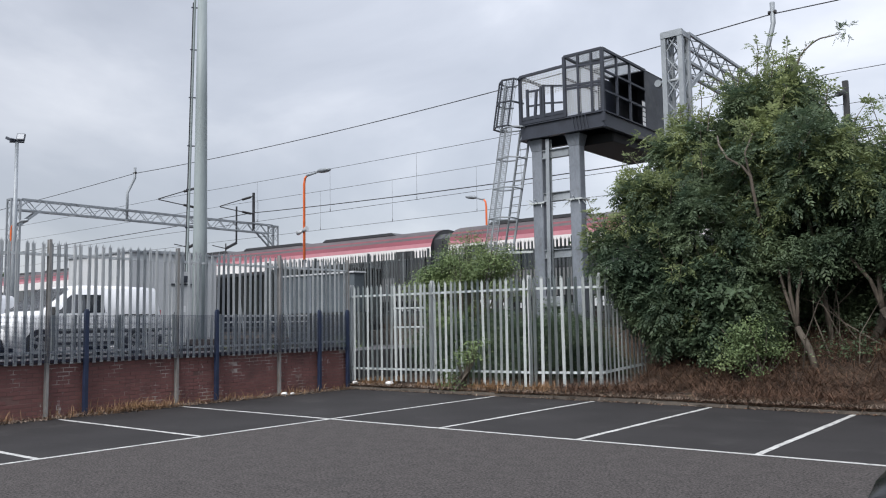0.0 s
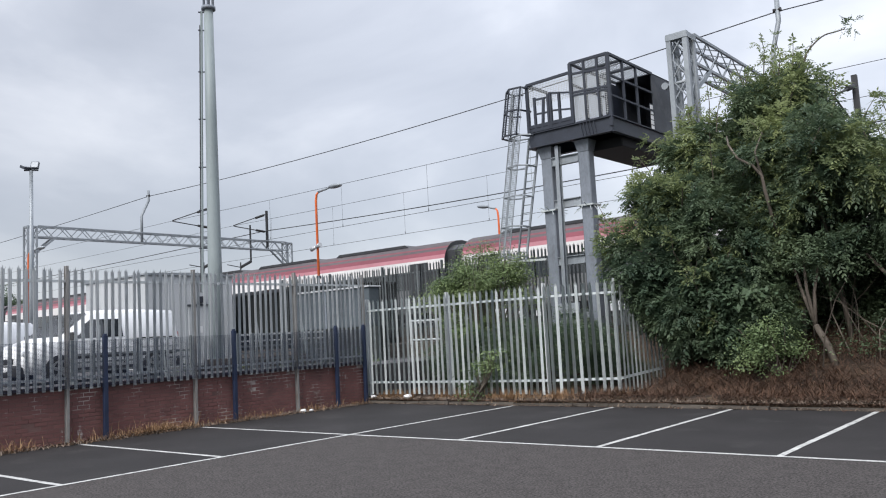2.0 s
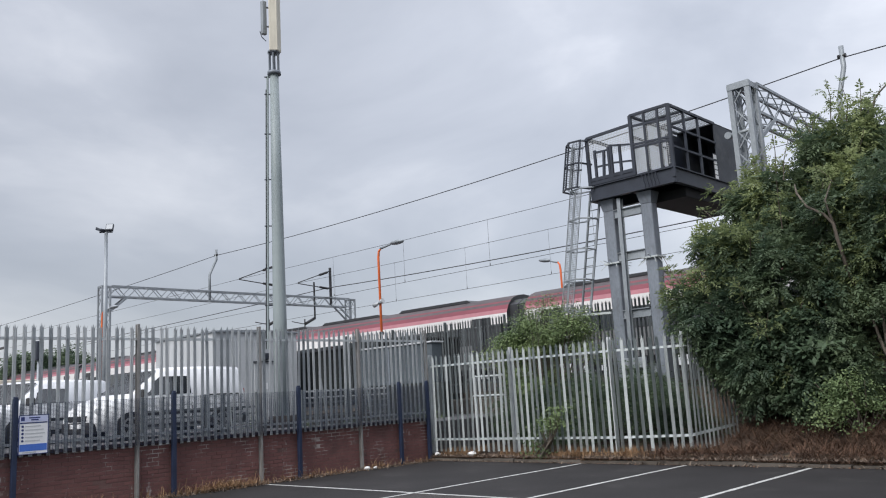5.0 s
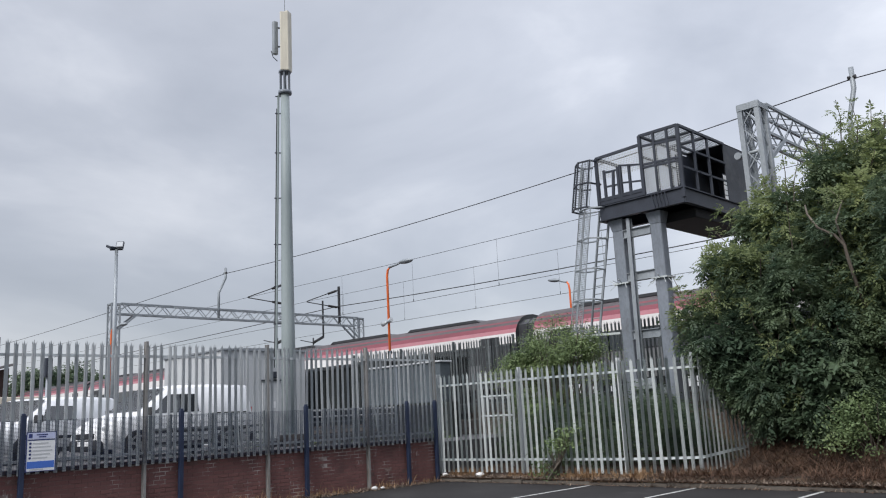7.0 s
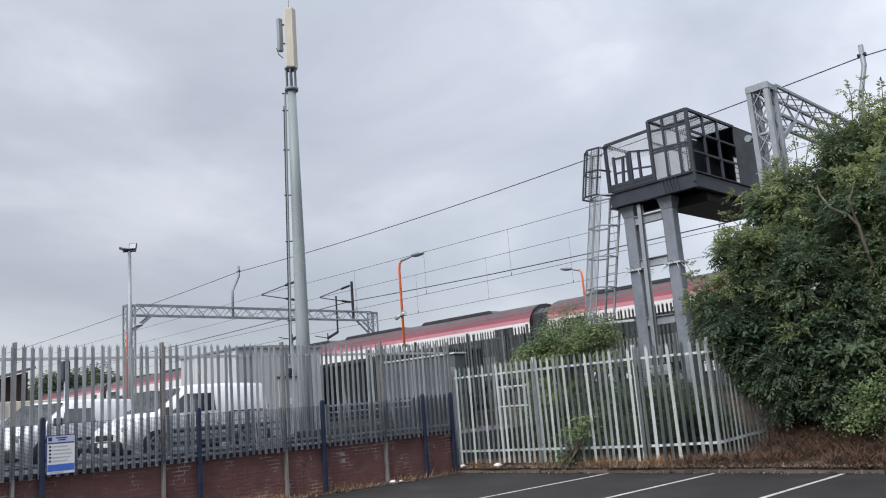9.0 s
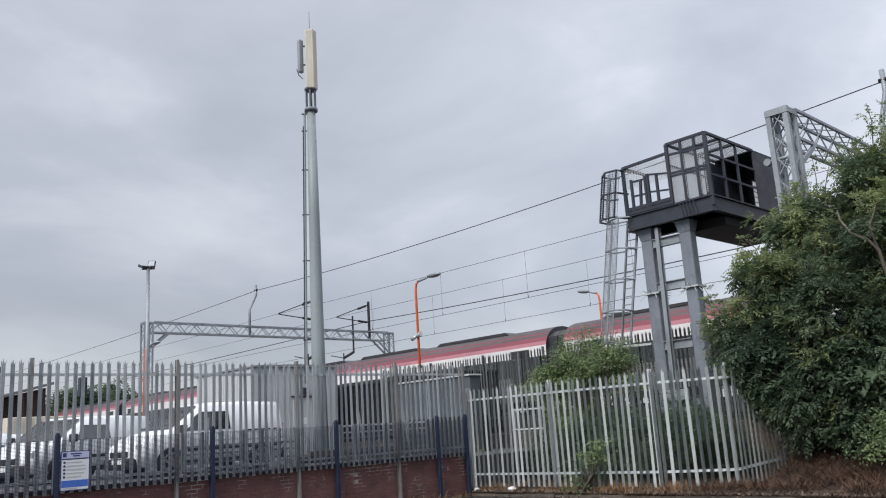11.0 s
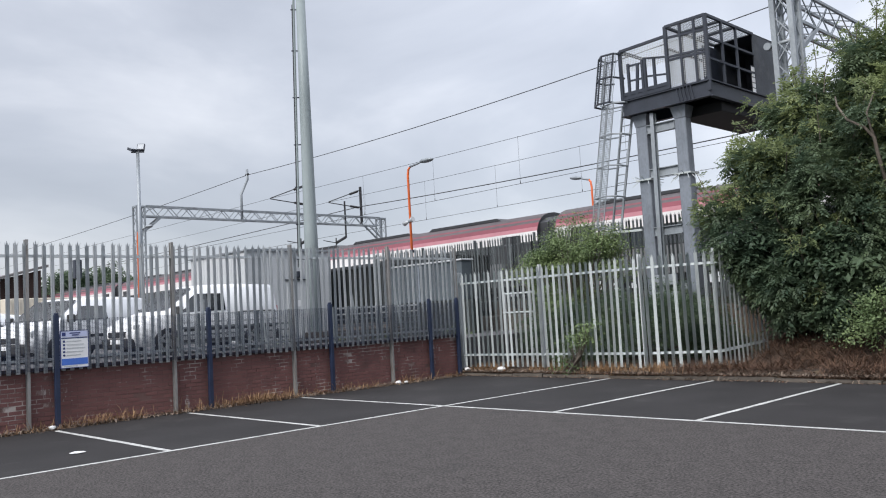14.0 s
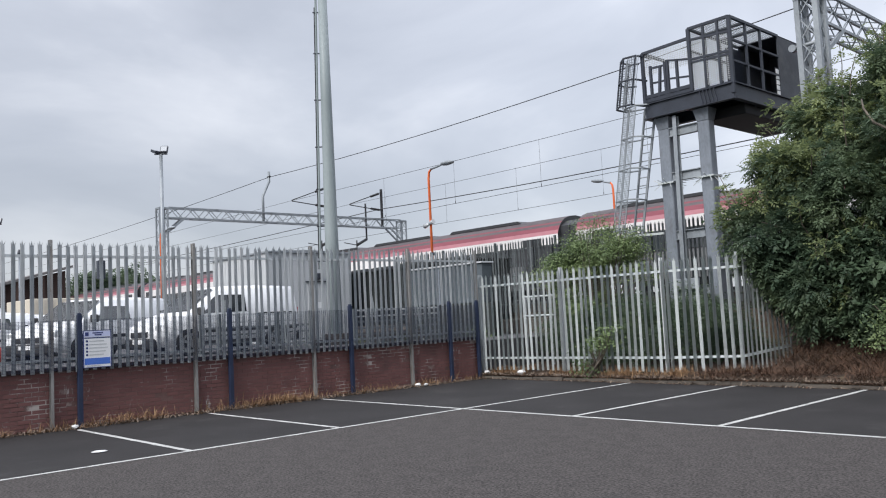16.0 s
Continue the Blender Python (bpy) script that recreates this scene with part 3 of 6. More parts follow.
def signal_gantry():
    g = thing("signal_gantry", "dark steel signal gantry with caged platform on two grey legs", "signal gantry", (-0.9, 9.6, 0.2))
    xa, xb, xc, y0, y1, y2 = -1.95, -0.52, 0.62, 9.28, 11.9, 13.75
    zf, zr, zc = 7.12, 8.50, 8.78
    for x in (-1.58, -0.40):
        bm = bmesh.new()
        prism(bm, [(x - 0.165, 9.46), (x + 0.165, 9.46), (x + 0.165, 9.76), (x - 0.165, 9.76)], "z", 0.15, 6.35)
        bmesh.ops.bevel(bm, geom=bm.edges[:], offset=0.02, segments=1, affect="EDGES")
        leg = part("leg", bm, M_LEG, g)
        bm = bmesh.new()
        lo = [bm.verts.new((x + a * 0.165, 9.61 + b * 0.15, 6.35)) for a, b in ((-1, -1), (1, -1), (1, 1), (-1, 1))]
        hi = [bm.verts.new((x + a * 0.225, 9.61 + b * 0.22, 6.66)) for a, b in ((-1, -1), (1, -1), (1, 1), (-1, 1))]
        for i in range(4):
            bm.faces.new((lo[i], lo[(i + 1) % 4], hi[(i + 1) % 4], hi[i]))
        bm.faces.new(hi)
        part("bracket", bm, M_LEG, leg)
        bm = bmesh.new()
        box(bm, x - 0.36, 9.26, 0.1, x + 0.36, 9.96, 0.32, 0.02)
        part("base_block", bm, M_KERB, leg)
    for z in (6.22, 5.02, 3.45, 1.98):
        bm = bmesh.new()
        ibeam(bm, (-1.4, 9.50, z), (-0.58, 9.50, z), 0.14, 0.24, 0.02)
        part("cross_beam", bm, M_STEEL, g)
    bm = bmesh.new()
    ibeam(bm, (-1.16, 9.30, 1.3), (-1.16, 9.42, 6.62), 0.11, 0.15, 0.015, up=(0, -1, 0))
    part("cable_trunk", bm, M_STEEL, g)
    for z in (2.0, 1.55):
        bm = bmesh.new()
        box(bm, -1.42, 9.2, z, -0.72, 9.3, z + 0.28, 0.015)
        part("junction_plate", bm, M_STEEL, g)
    # spiked collars that keep climbers off
    for x in (-1.58, -0.40):
        bm = bmesh.new()
        for k in range(14):
            a = k * math.tau / 14
            c = Vector((x + 0.19 * math.cos(a), 9.61 + 0.25 * math.sin(a), 4.88))
            beam(bm, c, c + Vector((0.22 * math.cos(a), 0.22 * math.sin(a), random.uniform(-0.2, 0.12))), 0.014)
        box(bm, x - 0.235, 9.385, 4.86, x + 0.235, 9.835, 4.90)
        part("spike_collar", bm, M_GALV, g)
    # deck and its edge beams
    bm = bmesh.new()
    box(bm, xa, y0, zf - 0.02, xc, y2, zf + 0.015)
    part("deck", bm, M_BLACK, g)
    for p, q in (((xa, y0), (xc, y0)), ((xc, y0), (xc, y2)), ((xa, y0), (xa, 10.6)), ((xb - 0.1, y0), (xb - 0.1, y2)), ((xa, 10.6), (xc, 10.6))):
        bm = bmesh.new()
        ibeam(bm, (*p, zf - 0.24), (*q, zf - 0.24), 0.15, 0.42, 0.025)
        part("edge_beam", bm, M_BLACK, g)
    # soffit box, its colour darkened to stand for shade below the deck
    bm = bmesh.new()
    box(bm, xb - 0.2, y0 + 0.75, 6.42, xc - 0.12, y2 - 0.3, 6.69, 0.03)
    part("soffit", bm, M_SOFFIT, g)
    bm = bmesh.new()
    for k in range(5):
        x = 0.05 + k * 0.1
        beam(bm, (x - 0.25, y0 - 0.09, zf - 0.42), (x - 0.33, y0 - 0.09, zf - 0.05), 0.03, 0.02)
    part("stiffener", bm, M_BLACK, g)

    def bars(name, rows, w=0.06):
        for p, q in rows:
            part(name, beam(bmesh.new(), p, q, w), M_BLACK, g)

    # open front bay: high outer frame with a rail
    bars("upright", [((xa, y0, zf), (xa, y0, zr)), ((xb, y0, zf), (xb, y0, zc)), ((xc, y0, zf - 0.3), (xc, y0, zc)), ((xa, 10.5, zf), (xa, 10.5, zr))], 0.085)
    bars("top_rail", [((xa, y0, zr), (xb, y0, zr + 0.04)), ((xa, y0, zr), (xa, 10.5, zr)), ((xb, y0, zc), (xc, y0, zc)), ((xc, y0, zc), (xc, y1, zc)),
                      ((xb, y0, zc), (xb, y1, zc)), ((xb, 10.1, zc), (xc, 10.1, zc)), ((xb, 10.9, zc), (xc, 10.9, zc))], 0.07)
    bars("mid_rail", [((xb, y0, 8.48), (xc, y0, 8.40)), ((xb, y0, 7.88), (xc, y0, 7.82)), ((xb, y0, 7.96), (xc, y0, 7.90)), ((xc, y0, 8.2), (xc, y1, 8.2)),
                      ((xc, y0, 7.66), (xc, y1, 7.66)), ((xb, y0, 8.2), (xb, y1, 8.2))], 0.055)
    bars("upright", [((xb + 0.42, y0, zf), (xb + 0.42, y0, zc)), ((xb + 0.82, y0, zf), (xb + 0.82, y0, zc)), ((xc, 10.1, zf), (xc, 10.1, zc)),
                     ((xc, 10.9, zf), (xc, 10.9, zc)), ((xb, 10.1, zf), (xb, 10.1, zc)), ((xb, 10.9, zf), (xb, 10.9, zc))], 0.06)
    bars("kick_plate", [((xa, y0 - 0.02, zf + 0.1), (xb, y0 - 0.02, zf + 0.1))], 0.02)
    bm = bmesh.new()
    box(bm, xa, y0 - 0.03, zf, xb, y0 - 0.01, zf + 0.2)
    part("toe_board", bm, M_BLACK, g)
    # low gate rails in the open bay
    bars("handrail", [((-1.72, y0, zf + 0.92), (-1.28, y0, zf + 0.90)), ((-1.20, y0, zf + 1.0), (-0.6, y0, zf + 0.88)), ((-1.72, y0, zf + 0.5), (-1.28, y0, zf + 0.48)),
                      ((-1.20, y0, zf + 0.5), (-0.6, y0, zf + 0.42))], 0.045)
    bars("gate_post", [((-1.72, y0, zf), (-1.72, y0, zf + 0.98)), ((-1.28, y0, zf), (-1.28, y0, zf + 0.98)), ((-1.20, y0, zf), (-1.20, y0, zf + 1.02)),
                       ((-0.92, y0, zf), (-0.92, y0, zf + 0.95)), ((-1.5, y0, zf), (-1.42, y0, zf + 0.9))], 0.065)
    mesh_panel(g, (xb + 0.05, y0), (xc - 0.05, y0), zf + 0.05, 8.4)
    mesh_panel(g, (xb, y0), (xb, y1), zf + 0.05, zc)
    mesh_panel(g, (xa, y0 + 0.02), (xb, y0 + 0.02), 7.85, zr - 0.03)
    bm = bmesh.new()
    for i in range(1, 17):
        x = xb + (xc - xb) * i / 17
        beam(bm, (x, y0, zc), (x, y1, zc), 0.008)
    for i in range(1, 34):
        y = y0 + (y1 - y0) * i / 34
        beam(bm, (xb, y, zc), (xc, y, zc), 0.008)
    part("roof_mesh", bm, M_GALV_DK, g)
    # solid signal case at the back
    bm = bmesh.new()
    box(bm, xb, y1, 6.75, xb + 0.03, y2, zc + 0.03)
    box(bm, xc - 0.03, y1, 6.75, xc, y2, zc + 0.03)
    box(bm, xb, y2 - 0.03, 6.75, xc, y2, zc + 0.03)
    box(bm, xb, y1, zc, xc, y2, zc + 0.03)
    part("signal_case", bm, M_CASE, g)
    bm = bmesh.new()
    box(bm, xb + 0.02, y1 - 0.75, zf + 0.1, xb + 0.10, y1 - 0.02, zc - 0.15)
    part("backboard", bm, M_BLACK, g)
    bm = bmesh.new()
    for k in range(5):
        box(bm, xc + 0.008, y1 - 0.24, 7.10 + k * 0.15, xc + 0.022, y1 - 0.08, 7.22 + k * 0.15)
    part("identity_plate", bm, M_WHITE, g, "small white plates in a column")
    bm = bmesh.new()
    box(bm, xc + 0.0, y1 - 0.27, 7.05, xc + 0.006, y1 - 0.05, 7.86)
    part("plate_backing", bm, M_BLACK, g)
    # ladder with its mesh cage
    lad = part("ladder", bmesh.new(), M_STEEL, g, "galvanised caged ladder")
    top, foot = Vector((-2.15, 9.55, 7.05)), Vector((-2.90, 9.55, 3.05))
    for o in (0, 0.34):
        part("stile", beam(bmesh.new(), top + Vector((o, 0, 0)), foot + Vector((o * 0.8, 0, 0)), 0.04, 0.06), M_STEEL, lad)
    for i in range(18):
        c = foot + (top - foot) * (i + 0.5) / 18
        part("rung", beam(bmesh.new(), c, c + Vector((0.31, 0, 0)), 0.024), M_STEEL, lad)
    d = (top - foot) / 4.0
    for k, t in enumerate((0.16, 0.37, 0.58, 0.79, 1.0)):
        c = foot + (top - foot) * t
        bm = bmesh.new()
        tube(bm, [c + Vector(v) for v in ((0.33, 0, 0), (0.33, -0.42, 0), (0.08, -0.56, 0.02), (-0.40, -0.42, 0.02), (-0.40, 0, 0.02), (0, 0, 0))], 0.024, 5)
        part("hoop", bm, M_STEEL, lad)
    for off in ((-0.40, -0.2), (-0.40, -0.42), (-0.16, -0.49), (0.08, -0.56)):
        part("cage_bar", beam(bmesh.new(), foot + (top - foot) * 0.16 + Vector((*off, 0)), top + Vector((*off, 0)), 0.022), M_STEEL, lad)
    bm = bmesh.new()
    a, b = foot + (top - foot) * 0.16, top
    for i in range(56):
        c = a + (b - a) * i / 55
        beam(bm, c + Vector((-0.40, -0.42, 0)), c + Vector((0.08, -0.56, 0)), 0.009)
    for i in range(1, 9):
        o = Vector((-0.40 + 0.48 * i / 9, -0.42 - 0.14 * i / 9, 0))
        beam(bm, a + o, b + o, 0.009)
    part("cage_mesh", bm, M_STEEL, lad)
    # dark upper hoop cage beside the platform
    up = part("upper_cage", bmesh.new(), M_BLACK, g)
    for z, s in ((7.12, 0.12), (7.8, 0.0), (8.42, -0.12)):
        bm = bmesh.new()
        x = -2.0 - s
        tube(bm, [(x, 9.5, z), (x - 0.1, 9.0, z), (x - 0.45, 8.95, z), (x - 0.72, 9.2, z), (x - 0.72, 9.6, z), (x - 0.5, 9.75, z)], 0.03, 5)
        part("hoop", bm, M_BLACK, up)
    for x, y in ((-0.1, 9.0), (-0.45, 8.95), (-0.72, 9.2), (-0.72, 9.6)):
        part("cage_bar", beam(bmesh.new(), (-2.12 + x, y, 7.12), (-1.88 + x, y, 8.42), 0.035), M_BLACK, up)
    bm = bmesh.new()
    for i in range(20):
        z = 7.14 + i * 0.066
        s = 0.12 - 0.24 * i / 19
        tube(bm, [(-2.1 - s, 9.0, z), (-2.45 - s, 8.95, z), (-2.72 - s, 9.2, z), (-2.72 - s, 9.6, z)], 0.006, 4, cap=False)
    for i in range(12):
        x = -2.1 - 0.6 * i / 11
        y = 9.0 + max(0, i - 6) * 0.06
        beam(bm, (x - 0.02, y, 7.12), (x + 0.22, y, 8.42), 0.011)
    part("cage_mesh", bm, M_STEEL, up)
    # small landing rail below the ladder
    bm = bmesh.new()
    for p, q in (((-3.45, 9.5, 3.6), (-1.8, 9.5, 3.55)), ((-3.45, 9.5, 3.6), (-3.45, 10.3, 3.6)), ((-2.8, 9.5, 3.05), (-2.8, 9.5, 3.6))):
        beam(bm, p, q, 0.06)
    part("landing_frame", bm, M_GALV, g)
    for x in (-2.98, -2.68):
        part("stile", beam(bmesh.new(), (x - 0.03, 9.55, 0.2), (x, 9.55, 3.1), 0.05), M_GALV, lad)


signal_gantry()


# ---- overhead line ----
def portal(x, y0, y1, ztop, zfoot, label, depth=0.62, width=0.55, post=0.5, crossed=False):
    p = thing("overhead_line_portal", label, "gantry", (x, y0, zfoot), "portals over the tracks")
    n = int((y1 - y0) / (0.95 if crossed else 0.62))
    bm = bmesh.new()
    lattice(bm, (x, y0 + 0.3, ztop - depth / 2), (x, y1 - 0.3, ztop - depth / 2), width, depth, n, 0.075, 0.026 if crossed else 0.035, crossed=crossed)
    part("boom", bm, M_STEEL, p)
    for y, s in ((y0, 1), (y1, -1)):
        bm = bmesh.new()
        lattice(bm, (x, y, zfoot), (x, y, ztop - 0.02), post, post, int((ztop - zfoot) / 0.62), 0.13 if crossed else 0.085, 0.028, up=(0, 1, 0), crossed=crossed)
        leg = part("leg", bm, M_STEEL, p)
        bm = bmesh.new()
        box(bm, x - post / 2 - 0.03, y - post / 2 - 0.03, ztop - 0.12, x + post / 2 + 0.03, y + post / 2 + 0.03, ztop, 0.01)
        part("cap", bm, M_STEEL, leg)
        bm = bmesh.new()
        for o in (-width / 2, width / 2):
            beam(bm, (x + o, y + s * 0.25, ztop - 1.5), (x + o, y + s * 1.35, ztop - depth + 0.03), 0.08, 0.11)
        part("knee_brace", bm, M_STEEL, leg)
        bm = bmesh.new()
        box(bm, x - 0.6, y - 0.6, zfoot - 0.1, x + 0.6, y + 0.6, zfoot + 0.12, 0.02)
        part("footing", bm, M_KERB, leg)
    return p


portal(-37, 11.0, 29.6, 9.0, 1.40, "distant grey lattice portal carrying overhead line equipment")
near_portal = portal(1.95, 11.0, 29.6, 9.35, 1.25, "tall grey lattice portal beside the signal gantry", 0.80, 0.5, 0.46, True)


def leg_plates(x, y, ztop, parent):
    """Header plates at the head of the near leg, and the pulley arm on its side."""
    bm = bmesh.new()
    box(bm, x - 0.30, y - 0.31, ztop - 0.15, x + 0.30, y - 0.295, ztop, 0.0)
    box(bm, x + 0.295, y - 0.30, ztop - 0.15, x + 0.31, y + 0.30, ztop, 0.0)
    part("header_plate", bm, M_STEEL, parent)
    bm = bmesh.new()
    tube(bm, [(x - 0.48, y - 0.1, 8.0), (x + 0.25, y - 0.1, 8.02)], 0.05, 8)
    tube(bm, [(x - 0.48, y - 0.16, 8.0), (x - 0.48, y - 0.04, 8.0)], 0.10, 10)
    part("pulley_arm", bm, M_STEEL, parent)


leg_plates(1.95, 11.0, 9.3, near_portal)


def drop_post(x, y, z0, z1, label):
    """A dark drop post with two insulated arms that hold a wire."""
    d = thing("overhead_line_support", label, "line support", (x, y, z0), "insulated supports on the portals")
    part("drop_post", beam(bmesh.new(), (x, y, z0), (x, y, z1), 0.14), M_WIRE, d)
    for za, zb in ((z1 - 0.25, z0 + 1.55), (z0 + 1.25, z0 + 1.5)):
        bm = bmesh.new()
        tube(bm, [(x, y - 0.05, za), (x, y - 2.9, zb)], 0.035, 6)
        arm = part("arm", bm, M_WIRE, d)
        bm = bmesh.new()
        a, b = Vector((x, y - 0.25, za + (zb - za) * 0.09)), Vector((x, y - 1.0, za + (zb - za) * 0.35))
        for k in range(7):
            c = a + (b - a) * k / 7
            tube(bm, [c, c + (b - a) / 9], 0.085, 8)
        part("insulator", bm, M_INSUL, arm)
    return d


drop_post(-37, 27.8, 8.43, 11.25, "dark drop post with insulated arms on the portal")
drop_post(-37, 23.0, 8.43, 11.3, "dark drop post with insulated arms on the portal")


def earth_post(x, y, z0, z1, lean):
    bm = bmesh.new()
    tube(bm, [(x, y, z0), (x, y, z0 + (z1 - z0) * 0.5), (x + lean[0], y + lean[1], z0 + (z1 - z0) * 0.8), (x + lean[0], y + lean[1], z1)], 0.085, 8)
    e = solid("wire_post", bm, M_STEEL, "cranked grey post that holds a wire above the portal", "line support", "cranked posts on the portals")
    bm = bmesh.new()
    tube(bm, [(x + lean[0] - 0.14, y + lean[1], z1 - 0.35), (x + lean[0] + 0.12, y + lean[1], z1 - 0.35)], 0.08, 8)
    place("clamp", mesh_of("clamp", bm, M_INSUL), e)


earth_post(-37, 17.9, 8.42, 11.8, (0, 0.5))
earth_post(2.25, 18.0, 8.6, 12.25, (0.2, 0.25))


def registration(x, y, z):
    """Small arm with insulator hanging below the portal."""
    bm = bmesh.new()
    beam(bm, (x, y, z), (x, y, z + 2.6), 0.09)
    tube(bm, [(x, y, z), (x, y - 0.9, z - 0.45)], 0.10, 8)
    tube(bm, [(x, y - 0.9, z - 0.45), (x, y - 2.0, z - 0.3)], 0.03, 6)
    tube(bm, [(x, y - 0.9, z - 0.1), (x, y - 0.9, z - 0.95)], 0.05, 6)
    solid("registration_arm", bm, M_WIRE, "dark registration arm hanging below the portal", "line support", "arms below the portals")


registration(-37, 26.3, 7.5)
registration(-37, 23.3, 7.4)


def wire(label, pts, r, sag=0.0):
    """A wire hung between its supports."""
    out = []
    for a, b in zip(pts, pts[1:]):
        a, b = Vector(a), Vector(b)
        for i in range(14):
            t = i / 14
            c = a + (b - a) * t
            c.z -= sag * 4 * t * (1 - t)
            out.append(c)
    out.append(Vector(pts[-1]))
    solid("overhead_wire", tube(bmesh.new(), out, r, 5), M_WIRE, label, "overhead wire", "wires over the tracks")
    return out


wire("thick dark wire running over the tops of the portals", [(-110, 18.4, 10.9), (-37, 18.4, 11.42), (2.4, 18.25, 11.85), (44, 18.3, 12.3)], 0.021, 0.42)
for y, zc, zw, lab in ((20.1, 9.95, 7.62, "thin"), (25.0, 9.98, 7.52, "thin")):
    wire(f"{lab} dark catenary wire over a track", [(-110, y, zc), (-37, y, zc), (2.4, y, zc), (44, y, zc)], 0.012, 0.10)
    wire(f"{lab} dark contact wire over a track", [(-110, y, zw), (-37, y, zw), (2.4, y, zw), (44, y, zw)], 0.012, 0.04)
    for x in range(-33, 40, 6):
        bm = bmesh.new()
        beam(bm, (x, y, zw), (x, y, zc - 0.05), 0.008)
        beam(bm, (x, y, zw - 0.03), (x, y, zw + 0.1), 0.025)
        solid("dropper", bm, M_WIRE, "thin dropper between two overhead wires", "overhead wire", "droppers between the wires")
wire("dark feeder wire above the tracks", [(-110, 27.6, 9.4), (-37, 27.6, 9.75), (2.4, 27.6, 9.45), (44, 27.6, 9.6)], 0.03, 0.25)


def far_mast(x, y, z0, z1, arms, label):
    d = thing("line_mast", label, "mast", (x, y, z0), "masts beyond the tracks")
    part("pole", beam(bmesh.new(), (x, y, z0), (x, y, z1), 0.2), M_WIRE, d)
    for za, zb in arms:
        bm = bmesh.new()
        tube(bm, [(x, y, za), (x - 0.2, y - 2.6, zb)], 0.04, 6)
        tube(bm, [(x - 0.02, y - 0.3, za + (zb - za) * 0.12), (x - 0.1, y - 0.9, za + (zb - za) * 0.34)], 0.11, 8)
        part("arm", bm, M_WIRE, d)


far_mast(3.14, 25.0, 1.9, 10.9, ((10.5, 9.6), (8.6, 9.6)), "dark line mast with insulated arms behind the trees")
far_mast(2.1, 21.6, 1.9, 11.2, (), "short dark pole behind the trees")


# ---- telephone mast ----
def phone_mast():
    x, y = -14.87, 7.78
    m = thing("telephone_mast", "tall grey tapered telephone mast with cream antennas", "mast", (x, y, 0.93))
    bm = bmesh.new()
    tube(bm, [(x, y, 0.9), (x, y, 5), (x, y, 10), (x, y, 14.2)], 0.285, 20, 0.165)
    part("pole", bm, M_MASTGREY, m)
    bm = bmesh.new()
    tube(bm, [(x, y, 0.93), (x, y, 1.02)], 0.45, 20)
    part("base_flange", bm, M_MASTGREY, m)
    bm = bmesh.new()
    tube(bm, [(x, y, 14.2), (x, y, 14.32)], 0.26, 20)
    part("collar", bm, M_LEG, m)
    bm = bmesh.new()
    for k in range(6):
        a = k * math.tau / 6 + 0.3
        beam(bm, (x + 0.19 * math.cos(a), y + 0.19 * math.sin(a), 14.3), (x + 0.19 * math.cos(a), y + 0.19 * math.sin(a), 15.12), 0.05)
    tube(bm, [(x, y, 14.3), (x, y, 15.12)], 0.06, 8)
    tube(bm, [(x + 0.1, y - 0.1, 14.3), (x + 0.1, y - 0.1, 15.12)], 0.025, 6)
    tube(bm, [(x, y, 15.08), (x, y, 15.16)], 0.24, 16)
    part("neck", bm, M_LEG, m)
    for k, (ang, z0, z1) in enumerate(((-35, 15.12, 17.6), (25, 15.12, 17.65), (145, 15.12, 17.6))):
        a = radians(ang)
        c = Vector((x + 0.16 * math.cos(a), y + 0.16 * math.sin(a), 0))
        bm = bmesh.new()
        box(bm, -0.165, -0.06, z0, 0.165, 0.09, z1, 0.03)
        bmesh.ops.rotate(bm, verts=bm.verts, cent=(0, 0, 0), matrix=Euler((0, 0, a - math.pi / 2)).to_matrix())
        bmesh.ops.translate(bm, verts=bm.verts, vec=c)
        part("antenna", bm, M_CREAM, m)
    bm = bmesh.new()
    box(bm, x - 0.28, y - 0.40, 15.85, x - 0.12, y - 0.20, 17.25, 0.03)
    rem = part("radio_unit", bm, M_STEEL, m, "grey radio unit")
    bm = bmesh.new()
    beam(bm, (x - 0.28, y - 0.38, 16.2), (x - 0.1, y - 0.1, 16.2), 0.05)
    beam(bm, (x - 0.28, y - 0.38, 17.0), (x - 0.1, y - 0.1, 17.0), 0.05)
    tube(bm, [(x - 0.3, y - 0.42, 16.0), (x - 0.26, y - 0.36, 15.75), (x - 0.2, y - 0.2, 15.6)], 0.018, 5)
    part("bracket", bm, M_BLACK, rem)
    bm = bmesh.new()
    tube(bm, [(x + 0.05, y, 17.6), (x + 0.05, y, 18.5)], 0.014, 5)
    part("rod", bm, M_STEEL, m)
    # climbing rail and cable run on the side
    cx, cy = x - 0.23, y - 0.30
    bm = bmesh.new()
    beam(bm, (cx - 0.06, cy - 0.05, 3.6), (cx + 0.08, cy + 0.09, 14.15), 0.09, 0.05)
    part("cable_tray", bm, M_MASTGREY, m)
    bm = bmesh.new()
    tube(bm, [(cx - 0.09, cy - 0.10, 3.6), (cx + 0.03, cy + 0.04, 13.6)], 0.016, 5)
    part("cable", bm, M_WIRE, m)
    for z in (3.9, 5.2, 6.6, 8.2, 10.0, 11.8, 13.4, 14.1):
        t = (z - 3.6) / 8.0
        bm = bmesh.new()
        beam(bm, (cx - 0.12 + 0.1 * t, cy - 0.14 + 0.1 * t, z), (x - 0.05, y - 0.05, z), 0.04)
        part("bracket", bm, M_BLACK, m)


phone_mast()


